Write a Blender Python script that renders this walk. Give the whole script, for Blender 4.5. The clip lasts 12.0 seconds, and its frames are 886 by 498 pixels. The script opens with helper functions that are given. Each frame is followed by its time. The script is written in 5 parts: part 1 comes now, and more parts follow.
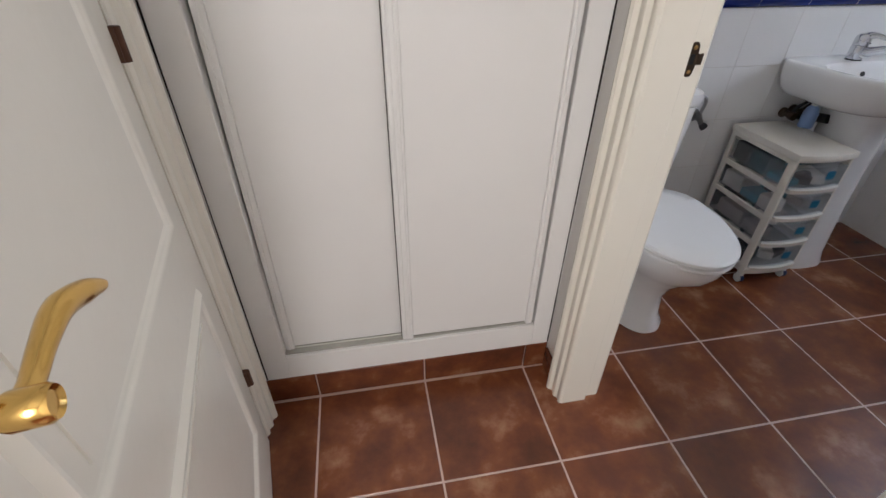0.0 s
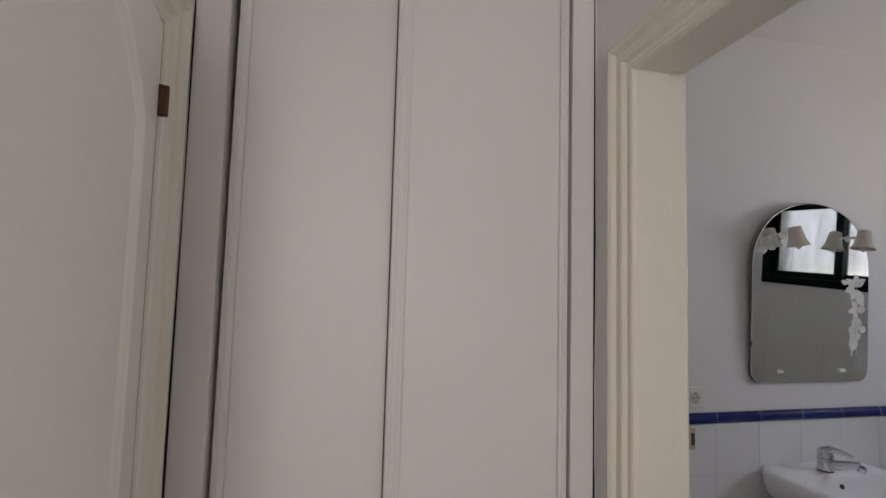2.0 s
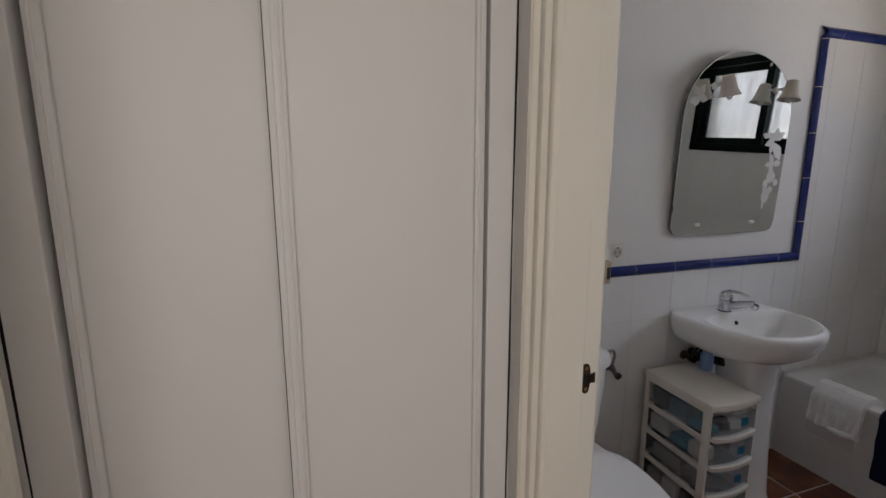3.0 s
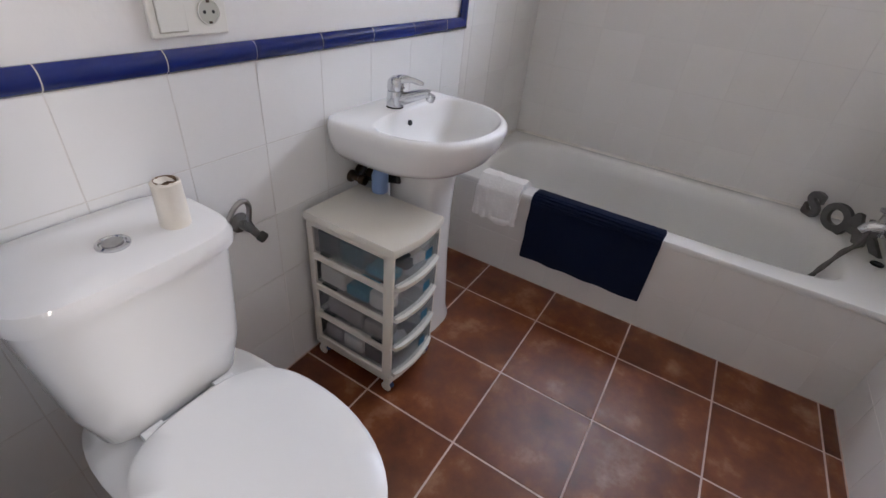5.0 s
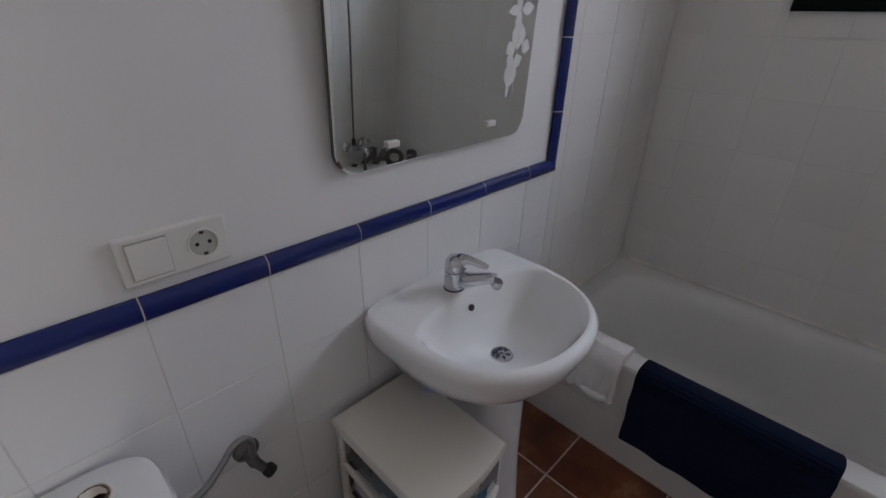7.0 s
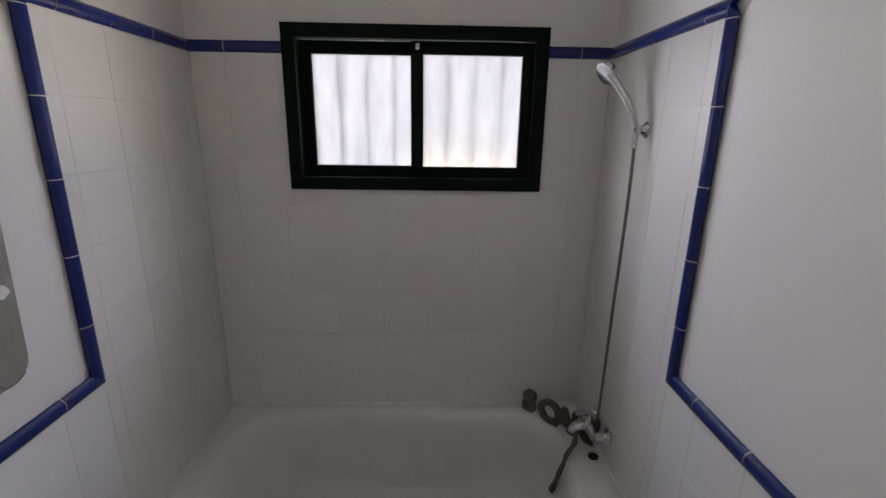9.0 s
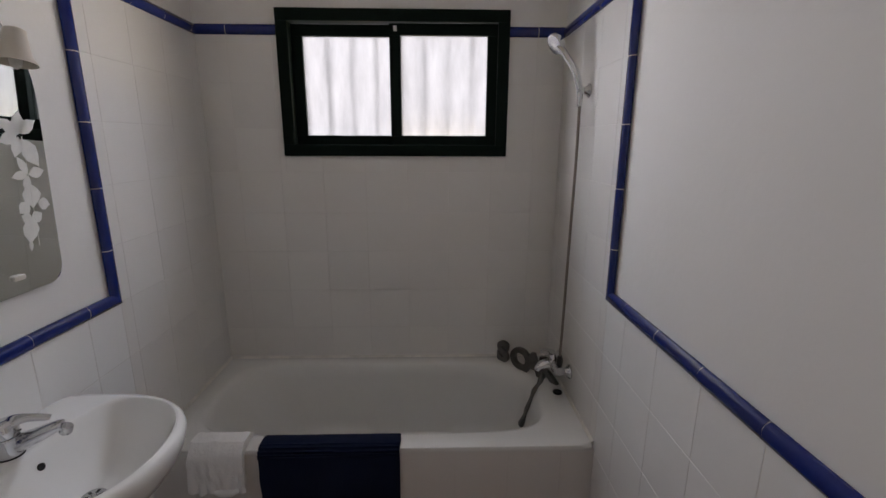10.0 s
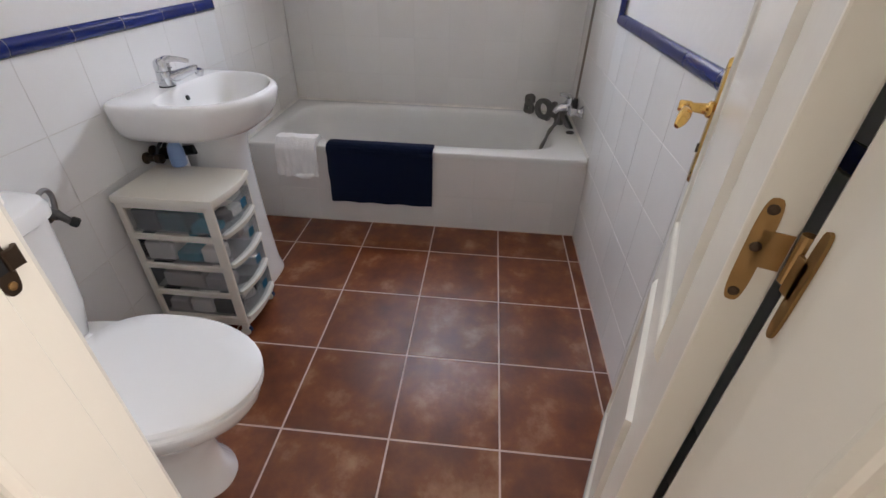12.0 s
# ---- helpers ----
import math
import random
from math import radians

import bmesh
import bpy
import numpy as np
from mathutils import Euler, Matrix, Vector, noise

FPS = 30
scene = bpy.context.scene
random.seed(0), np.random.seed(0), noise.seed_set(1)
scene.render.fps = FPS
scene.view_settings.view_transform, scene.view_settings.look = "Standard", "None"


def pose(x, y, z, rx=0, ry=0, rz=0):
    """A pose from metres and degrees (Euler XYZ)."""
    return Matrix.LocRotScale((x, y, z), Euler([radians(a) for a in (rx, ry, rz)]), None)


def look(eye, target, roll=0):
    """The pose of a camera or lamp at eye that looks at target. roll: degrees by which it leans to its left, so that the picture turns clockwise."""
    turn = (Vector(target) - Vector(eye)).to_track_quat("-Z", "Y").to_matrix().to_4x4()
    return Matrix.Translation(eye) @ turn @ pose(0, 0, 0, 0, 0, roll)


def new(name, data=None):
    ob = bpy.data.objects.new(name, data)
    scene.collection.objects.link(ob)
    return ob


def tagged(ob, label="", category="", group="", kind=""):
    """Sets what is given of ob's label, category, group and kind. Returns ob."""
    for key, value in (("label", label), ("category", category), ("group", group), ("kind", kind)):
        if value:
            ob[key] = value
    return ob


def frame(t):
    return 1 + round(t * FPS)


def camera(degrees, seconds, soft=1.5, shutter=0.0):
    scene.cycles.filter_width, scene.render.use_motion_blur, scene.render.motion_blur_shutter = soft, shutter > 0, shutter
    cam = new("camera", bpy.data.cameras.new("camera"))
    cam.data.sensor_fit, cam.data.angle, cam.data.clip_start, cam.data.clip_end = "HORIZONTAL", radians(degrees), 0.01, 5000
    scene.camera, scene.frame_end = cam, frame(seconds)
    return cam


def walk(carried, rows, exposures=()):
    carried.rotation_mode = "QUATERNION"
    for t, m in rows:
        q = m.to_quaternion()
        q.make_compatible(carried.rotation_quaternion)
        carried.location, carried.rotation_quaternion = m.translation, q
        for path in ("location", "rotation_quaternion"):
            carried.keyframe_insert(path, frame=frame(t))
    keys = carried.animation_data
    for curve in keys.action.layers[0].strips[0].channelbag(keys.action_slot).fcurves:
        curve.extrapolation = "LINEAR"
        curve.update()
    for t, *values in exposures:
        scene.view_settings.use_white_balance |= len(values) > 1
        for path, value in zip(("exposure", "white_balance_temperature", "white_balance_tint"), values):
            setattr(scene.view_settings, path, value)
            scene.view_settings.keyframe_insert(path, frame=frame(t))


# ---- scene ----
cam = camera(89.5, 12.0, soft=1.5)
PATH = [
    (0, (-2.353, -0.265, 1.2), (-2.054, 1.335, 0.038), 0.4),
    (0.5, (-2.373, -0.237, 1.211), (-2.133, 1.302, -0.044), 1.0),
    (0.8, (-2.355, -0.25, 1.294), (-2.105, 1.478, 0.319), 0.6),
    (1, (-2.359, -0.235, 1.351), (-2.049, 1.617, 0.663), 1.2),
    (1.5, (-2.364, -0.249, 1.458), (-2.009, 1.706, 1.232), 1.4),
    (2, (-2.375, -0.276, 1.523), (-1.986, 1.681, 1.658), 1.5),
    (2.5, (-2.361, -0.294, 1.542), (-1.975, 1.642, 1.864), 1.1),
    (3, (-2.266, -0.175, 1.412), (-1.643, 1.694, 1.065), -0.1),
    (3.5, (-2.057, 0.063, 1.294), (-0.983, 1.485, 0.387), -2.4),
    (3.7, (-1.979, 0.113, 1.275), (-0.878, 1.292, 0.477), -2.4),
    (5.3, (-1.609, 0.382, 1.231), (-0.142, 1.144, 0.105), 7.3),
    (5.5, (-1.585, 0.384, 1.272), (-0.102, 1.204, 0.209), 6.8),
    (6, (-1.513, 0.404, 1.35), (-0.168, 1.534, 0.393), 8.3),
    (6.5, (-1.448, 0.458, 1.388), (-0.338, 1.847, 0.474), 6.0),
    (7, (-1.236, 0.548, 1.417), (0.031, 1.791, 0.496), 1.2),
    (7.5, (-1.034, 0.52, 1.489), (0.553, 1.446, 0.699), -4.0),
    (7.7, (-1.007, 0.496, 1.545), (0.695, 1.223, 0.788), -2.2),
    (9.3, (-1.257, 0.291, 1.723), (0.675, 0.201, 1.213), 0.6),
    (9.5, (-1.322, 0.267, 1.674), (0.616, 0.195, 1.188), 0.4),
    (10, (-1.451, 0.228, 1.517), (0.494, 0.174, 1.055), 0.2),
    (10.5, (-1.604, 0.214, 1.367), (0.301, 0.165, 0.761), -0.0),
    (11, (-1.762, 0.193, 1.242), (0.063, 0.216, 0.424), 1.7),
    (11.5, (-1.889, 0.152, 1.214), (-0.216, 0.281, 0.126), 3.8),
    (12, (-2.004, 0.119, 1.24), (-0.362, 0.256, 0.107), 1.4),
]
EXPOSURES = [(0.0, -0.2, 6150, 13), (0.5, -0.10, 6150, 12), (1.0, -0.55, 6300, 12), (1.5, -0.9, 6400, 14), (2.0, -1.05, 6400, 16), (2.5, -1.1, 6400, 16), (3.0, -1.1, 6500, 15), (3.5, -1.18, 6350, 14), (3.7, -1.18, 6300, 14),
             (5.3, 0.3, 6400, 17), (5.5, 0.22, 6400, 17), (6.0, -0.56, 6450, 16), (6.5, -1.0, 6450, 16), (7.0, -0.97, 6250, 16), (7.5, -0.85, 6100, 15), (9.3, -0.9, 6700, 15), (10.0, -0.9, 6800, 16), (10.5, -0.95, 6800, 16),
             (11.0, -0.75, 6800, 15), (11.5, 0.0, 6500, 14), (12.0, 0.27, 6500, 15)]
WINDOW_POWER, HALL_POWER, PANE_TINT = 46.0, 60.0, (0.076, 0.074, 0.072)
walk(cam, [(t, look(eye, target, roll)) for t, eye, target, roll in PATH], EXPOSURES)

# ---- light ----
world = bpy.data.worlds.new("world")
scene.world = world
world.use_nodes = True
wn = world.node_tree.nodes
sky = wn.new("ShaderNodeTexSky")
sky.sky_type, sky.sun_disc, sky.sun_elevation, sky.sun_rotation = "NISHITA", False, radians(50), radians(200)
world.node_tree.links.new(sky.outputs[0], wn["Background"].inputs[0])
wn["Background"].inputs[1].default_value = 0.1


def area_lamp(name, m, sx, sy, power, color):
    data = bpy.data.lights.new(name, "AREA")
    data.shape, data.size, data.size_y, data.energy, data.color = "RECTANGLE", sx, sy, power, color
    ob = new(name, data)
    ob.matrix_world = m
    return tagged(ob, kind="structure")


# daylight at the bathroom window; the hall lamp is added in an unseen opening
area_lamp("window_light", look((0.945, 0.39, 1.78), (0.2, 0.39, 1.70)), 0.98, 0.62, WINDOW_POWER * 1.0, (0.87, 0.905, 1.0))
area_lamp("sky_light", look((1.30, 0.39, 2.45), (0.20, 0.39, 1.20)), 1.0, 0.6, WINDOW_POWER * 0.95, (0.46, 0.73, 1.0))
area_lamp("yard_light", look((1.20, 0.10, 1.28), (0.25, 0.75, 2.05)), 0.8, 0.5, WINDOW_POWER * 1.15, (1.0, 0.82, 0.44))
area_lamp("hall_window_light", look((-2.76, -2.10, 1.62), (-2.15, 0.3, 0.7)), 0.76, 1.1, HALL_POWER, (1.0, 0.945, 0.87))


# ---- materials ----
def material(name, color, rough=0.5, metal=0.0, vary=0.0, scale=6.0, bump=0.0, bump_scale=60.0, piece=0.0, coat=0.0):
    """A plain surface with a mottled tint, a fine relief and a small difference from piece to piece."""
    m = bpy.data.materials.new(name)
    m.use_nodes = True
    n, l = m.node_tree.nodes, m.node_tree.links
    b = n["Principled BSDF"]
    b.inputs["Base Color"].default_value = (*color, 1)
    b.inputs["Roughness"].default_value = rough
    b.inputs["Metallic"].default_value = metal
    b.inputs["Coat Weight"].default_value = coat
    co = n.new("ShaderNodeTexCoord")
    if vary or piece:
        noise_a = n.new("ShaderNodeTexNoise")
        noise_a.inputs["Scale"].default_value = scale
        noise_a.inputs["Detail"].default_value = 5
        l.new(co.outputs["Object"], noise_a.inputs["Vector"])
        info = n.new("ShaderNodeObjectInfo")
        sub = n.new("ShaderNodeMath")
        sub.operation = "MULTIPLY_ADD"
        sub.inputs[1].default_value, sub.inputs[2].default_value = 2 * vary, 1 - vary
        l.new(noise_a.outputs[0], sub.inputs[0])
        rnd = n.new("ShaderNodeMath")
        rnd.operation = "MULTIPLY_ADD"
        rnd.inputs[1].default_value, rnd.inputs[2].default_value = 2 * piece, 1 - piece
        l.new(info.outputs["Random"], rnd.inputs[0])
        mul = n.new("ShaderNodeMath")
        mul.operation = "MULTIPLY"
        l.new(sub.outputs[0], mul.inputs[0])
        l.new(rnd.outputs[0], mul.inputs[1])
        hsv = n.new("ShaderNodeHueSaturation")
        hsv.inputs["Color"].default_value = (*color, 1)
        l.new(mul.outputs[0], hsv.inputs["Value"])
        l.new(hsv.outputs[0], b.inputs["Base Color"])
        rr = n.new("ShaderNodeMath")
        rr.operation = "MULTIPLY_ADD"
        rr.inputs[1].default_value, rr.inputs[2].default_value = 0.25 * rough, 0.87 * rough
        l.new(noise_a.outputs[0], rr.inputs[0])
        l.new(rr.outputs[0], b.inputs["Roughness"])
    if bump:
        nb = n.new("ShaderNodeTexNoise")
        nb.inputs["Scale"].default_value = bump_scale
        nb.inputs["Detail"].default_value = 4
        l.new(co.outputs["Object"], nb.inputs["Vector"])
        bp = n.new("ShaderNodeBump")
        bp.inputs["Strength"].default_value = 0.5
        bp.inputs["Distance"].default_value = bump
        l.new(nb.outputs[0], bp.inputs["Height"])
        l.new(bp.outputs[0], b.inputs["Normal"])
    return m


def terracotta_material():
    """Rustic glazed red floor tile, cloudy from dark brown to rust and ochre."""
    m = bpy.data.materials.new("terracotta_tile")
    m.use_nodes = True
    n, l = m.node_tree.nodes, m.node_tree.links
    b = n["Principled BSDF"]
    co, info = n.new("ShaderNodeTexCoord"), n.new("ShaderNodeObjectInfo")
    spread, shift = n.new("ShaderNodeMath"), n.new("ShaderNodeVectorMath")
    spread.operation, shift.operation = "MULTIPLY", "ADD"
    spread.inputs[1].default_value = 20
    l.new(info.outputs["Random"], spread.inputs[0])
    l.new(co.outputs["Object"], shift.inputs[0])
    l.new(spread.outputs[0], shift.inputs[1])

    def clouds(scale, detail, rough):
        t = n.new("ShaderNodeTexNoise")
        t.inputs["Scale"].default_value, t.inputs["Detail"].default_value, t.inputs["Roughness"].default_value = scale, detail, rough
        l.new(shift.outputs[0], t.inputs["Vector"])
        return t.outputs[0]

    ramp = n.new("ShaderNodeValToRGB")
    ramp.color_ramp.interpolation = "LINEAR"
    stops = ((0.30, (0.098, 0.032, 0.017)), (0.45, (0.146, 0.045, 0.021)), (0.56, (0.20, 0.063, 0.025)), (0.72, (0.33, 0.165, 0.085)))
    while len(ramp.color_ramp.elements) < len(stops):
        ramp.color_ramp.elements.new(0.5)
    for e, (p, c) in zip(ramp.color_ramp.elements, stops):
        e.position, e.color = p, (*c, 1)
    l.new(clouds(7.5, 7, 0.60), ramp.inputs[0])
    hsv, val = n.new("ShaderNodeHueSaturation"), n.new("ShaderNodeMath")
    val.operation = "MULTIPLY_ADD"
    val.inputs[1].default_value, val.inputs[2].default_value = 0.20, 0.90
    l.new(info.outputs["Random"], val.inputs[0])
    l.new(val.outputs[0], hsv.inputs["Value"])
    l.new(ramp.outputs[0], hsv.inputs["Color"])
    l.new(hsv.outputs[0], b.inputs["Base Color"])
    b.inputs["Roughness"].default_value = 0.23
    b.inputs["Specular IOR Level"].default_value = 0.5
    bp = n.new("ShaderNodeBump")
    bp.inputs["Strength"].default_value, bp.inputs["Distance"].default_value = 0.4, 0.003
    l.new(clouds(18, 5, 0.6), bp.inputs["Height"])
    l.new(bp.outputs[0], b.inputs["Normal"])
    return m


def frosted_material():
    m = bpy.data.materials.new("frosted_glass")
    m.use_nodes = True
    n, l = m.node_tree.nodes, m.node_tree.links
    b = n["Principled BSDF"]
    b.inputs["Base Color"].default_value = (*PANE_TINT, 1)
    b.inputs["Transmission Weight"].default_value = 1
    b.inputs["IOR"].default_value = 1.2
    co, no, mr = n.new("ShaderNodeTexCoord"), n.new("ShaderNodeTexNoise"), n.new("ShaderNodeMapRange")
    mp = n.new("ShaderNodeMapping")
    mp.inputs["Scale"].default_value = (1, 1, 0.25)
    no.inputs["Scale"].default_value, no.inputs["Detail"].default_value, no.inputs["Roughness"].default_value = 26, 9, 0.68
    mr.inputs["From Min"].default_value, mr.inputs["From Max"].default_value = 0.35, 0.7
    mr.inputs["To Min"].default_value, mr.inputs["To Max"].default_value = 0.56, 0.74
    l.new(co.outputs["Object"], mp.inputs["Vector"])
    l.new(mp.outputs[0], no.inputs["Vector"])
    l.new(no.outputs[0], mr.inputs["Value"])
    l.new(mr.outputs[0], b.inputs["Roughness"])
    stain, tint = n.new("ShaderNodeMapRange"), n.new("ShaderNodeMix")
    tint.data_type = "RGBA"
    stain.inputs["From Min"].default_value, stain.inputs["From Max"].default_value = 0.30, 0.72
    l.new(no.outputs[0], stain.inputs["Value"])
    l.new(stain.outputs[0], tint.inputs["Factor"])
    tint.inputs["A"].default_value = (*[c * 0.76 for c in PANE_TINT], 1)
    tint.inputs["B"].default_value = (*[c * 1.18 for c in PANE_TINT], 1)
    l.new(tint.outputs["Result"], b.inputs["Base Color"])
    return m


def clear_plastic_material():
    """Thin cloudy plastic of the drawers: mostly see-through, with a milky share and gloss."""
    m = bpy.data.materials.new("cloudy_plastic")
    m.use_nodes = True
    n, l = m.node_tree.nodes, m.node_tree.links
    b = n["Principled BSDF"]
    b.inputs["Base Color"].default_value, b.inputs["Roughness"].default_value = (0.62, 0.64, 0.66, 1), 0.25
    tr, mx = n.new("ShaderNodeBsdfTransparent"), n.new("ShaderNodeMixShader")
    tr.inputs[0].default_value = (0.93, 0.94, 0.95, 1)
    mx.inputs[0].default_value = 0.11
    l.new(tr.outputs[0], mx.inputs[1])
    l.new(b.outputs[0], mx.inputs[2])
    l.new(mx.outputs[0], n["Material Output"].inputs[0])
    return m


PAINT = material("plaster_paint", (0.78, 0.77, 0.75), 0.75, vary=0.03, scale=3, bump=0.0012, bump_scale=45)
WOOD_PAINT = material("white_wood_paint", (0.79, 0.76, 0.675), 0.24, vary=0.02, scale=4, bump=0.0006, bump_scale=35)
CLOSET_PAINT = material("closet_paint", (0.77, 0.765, 0.75), 0.48, vary=0.02, scale=5, bump=0.0003, bump_scale=160)
TILE_WHITE = material("white_wall_tile", (0.80, 0.80, 0.79), 0.19, vary=0.02, scale=5, bump=0.0022, bump_scale=9, piece=0.02)
TILE_TUB = material("pale_wall_tile", (0.76, 0.745, 0.72), 0.22, vary=0.03, scale=5, bump=0.0020, bump_scale=9, piece=0.02)
GROUT_WALL = material("wall_grout", (0.69, 0.67, 0.64), 0.9, vary=0.15, scale=14)
GROUT_FLOOR = material("floor_grout", (0.58, 0.42, 0.35), 0.9, vary=0.2, scale=12, bump=0.001, bump_scale=150)
COBALT = material("cobalt_glaze", (0.007, 0.018, 0.135), 0.16, vary=0.25, scale=25, bump=0.0015, bump_scale=25, piece=0.12)
TERRACOTTA = terracotta_material()
CERAMIC = material("white_ceramic", (0.83, 0.83, 0.82), 0.10, vary=0.01, scale=3, coat=0.4)
SEAT_PLASTIC = material("seat_plastic", (0.83, 0.83, 0.82), 0.16, vary=0.01, scale=3)
ENAMEL = material("tub_enamel", (0.76, 0.76, 0.74), 0.22, vary=0.03, scale=4)
CHROME = material("chrome", (0.62, 0.63, 0.65), 0.12, metal=1, vary=0.08, scale=40)
DULL_CHROME = material("limescaled_chrome", (0.36, 0.36, 0.36), 0.32, metal=1, vary=0.25, scale=60, bump=0.001, bump_scale=120)
BRASS = material("polished_brass", (0.72, 0.47, 0.15), 0.17, metal=1, vary=0.08, scale=30)
AGED_BRASS = material("aged_brass", (0.36, 0.22, 0.09), 0.42, metal=1, vary=0.25, scale=40)
BRONZE = material("dark_bronze", (0.10, 0.07, 0.05), 0.35, metal=1, vary=0.3, scale=50)
RUST = material("rusty_hinge", (0.10, 0.045, 0.025), 0.6, metal=0.4, vary=0.4, scale=60)
GREEN_ALU = material("green_lacquered_aluminium", (0.0025, 0.0085, 0.0065), 0.6, vary=0.1, scale=20)
GREEN_ALU.node_tree.nodes["Principled BSDF"].inputs["Specular IOR Level"].default_value = 0.1
BLACK = material("black_rubber", (0.012, 0.012, 0.012), 0.5, vary=0.2, scale=30)
MIRROR = material("mirror_silver", (0.86, 0.90, 0.88), 0.015, metal=1)
ETCH = material("etched_mirror", (0.76, 0.77, 0.74), 0.65, vary=0.12, scale=50)
IVORY = material("ivory_plastic", (0.78, 0.75, 0.67), 0.33, vary=0.03, scale=8, bump=0.0002, bump_scale=200)
SOCKET_WHITE = material("socket_plastic", (0.76, 0.75, 0.70), 0.3, vary=0.02, scale=8)
CLEAR_PLASTIC = clear_plastic_material()
FROSTED = frosted_material()
SEALANT = material("sealant", (0.68, 0.66, 0.61), 0.6, vary=0.3, scale=18)

# ---- mesh helpers ----
def part(name, bm, material, parent=None, label="", smooth=False, at=None):
    """Links a bmesh as one mesh object, under a thing or as a thing."""
    bmesh.ops.recalc_face_normals(bm, faces=bm.faces)
    me = bpy.data.meshes.new(name)
    bm.to_mesh(me)
    bm.free()
    me.materials.append(material)
    if smooth:
        me.shade_smooth()
        me.set_sharp_from_angle(angle=radians(38))
    ob = new(name, me)
    ob.parent = parent
    if at:
        ob.location = at
    return tagged(ob, label)


def thing(name, label, category, m=None, group=""):
    ob = tagged(new(name), label, category, group)
    if m is not None:
        ob.matrix_world = m
    return ob


def box(x0, x1, y0, y1, z0, z1, bevel=0.0, seg=1, bm=None):
    """A box by its six limits, with rounded edges, alone or added to bm."""
    b = bmesh.new()
    bmesh.ops.create_cube(b, size=1)
    for v in b.verts:
        v.co = ((x0 + x1) / 2 + v.co.x * (x1 - x0), (y0 + y1) / 2 + v.co.y * (y1 - y0), (z0 + z1) / 2 + v.co.z * (z1 - z0))
    if bevel:
        bmesh.ops.bevel(b, geom=b.edges[:], offset=bevel, segments=seg, affect="EDGES", profile=0.5)
    return merge(bm, b)


def merge(bm, other):
    """Adds the bmesh other to bm."""
    if bm is None:
        return other
    me = bpy.data.meshes.new("tmp")
    other.to_mesh(me)
    other.free()
    bm.from_mesh(me)
    bpy.data.meshes.remove(me)
    return bm


def loft(rings, cap=(True, True), bm=None, closed=False):
    """A skin over rings of points, each with the same number of points."""
    bm = bm or bmesh.new()
    vs = [[bm.verts.new(p) for p in r] for r in rings]
    n = len(vs[0])
    pairs = list(zip(vs, vs[1:])) + ([(vs[-1], vs[0])] if closed else [])
    for a, b in pairs:
        for i in range(n):
            bm.faces.new((a[i], a[(i + 1) % n], b[(i + 1) % n], b[i]))
    if cap[0] and not closed:
        bm.faces.new(vs[0])
    if cap[1] and not closed:
        bm.faces.new(vs[-1])
    return bm


def lathe(profile, n=24, bm=None, cap=(True, True)):
    """A turned shape from (radius, height) pairs about z."""
    return loft([[(r * math.cos(2 * math.pi * i / n), r * math.sin(2 * math.pi * i / n), z) for i in range(n)] for r, z in profile], cap, bm)


def tube(points, radius, n=10, bm=None, smooth_steps=4, flat=1.0):
    """A round bar along a smooth line through the points; radius may be one number or one for each point."""
    pts = [Vector(p) for p in points]
    rad = list(radius) if isinstance(radius, (list, tuple)) else [radius] * len(pts)
    line, rr = [], []
    for i in range(len(pts) - 1):
        p0, p1, p2, p3 = pts[max(i - 1, 0)], pts[i], pts[i + 1], pts[min(i + 2, len(pts) - 1)]
        for k in range(smooth_steps):
            t = k / smooth_steps
            line.append(0.5 * ((2 * p1) + (p2 - p0) * t + (2 * p0 - 5 * p1 + 4 * p2 - p3) * t * t + (3 * p1 - p0 - 3 * p2 + p3) * t ** 3))
            rr.append(rad[i] + (rad[i + 1] - rad[i]) * t)
    line.append(pts[-1])
    rr.append(rad[-1])
    side = None
    rings = []
    for i, p in enumerate(line):
        d = (line[min(i + 1, len(line) - 1)] - line[max(i - 1, 0)]).normalized()
        if side is None:
            side = d.orthogonal().normalized()
        side = (side - d * side.dot(d)).normalized()
        up = d.cross(side)
        rings.append([p + side * math.cos(2 * math.pi * k / n) * rr[i] + up * math.sin(2 * math.pi * k / n) * rr[i] * flat for k in range(n)])
    return loft(rings, bm=bm)


def moved(bm, m):
    bmesh.ops.transform(bm, matrix=m, verts=bm.verts)
    return bm


def extrude_profile(profile, start, end, side, up, bm=None, mitre=(0, 0)):
    """A moulding: profile points (across, out) run from start to end; mitre shifts each end by that share of 'across'."""
    a, b, side, up = Vector(start), Vector(end), Vector(side), Vector(up)
    d = (b - a).normalized()
    return loft([[a + side * u + up * w + d * (mitre[0] * u) for u, w in profile], [b + side * u + up * w + d * (mitre[1] * u) for u, w in profile]], bm=bm)


def superellipse(cx, cy, rx, ry, z, n=40, p=2.4, start=0.0):
    out = []
    for i in range(n):
        a = 2 * math.pi * i / n + start
        c, s = math.cos(a), math.sin(a)
        out.append((cx + rx * math.copysign(abs(c) ** (2 / p), c), cy + ry * math.copysign(abs(s) ** (2 / p), s), z))
    return out


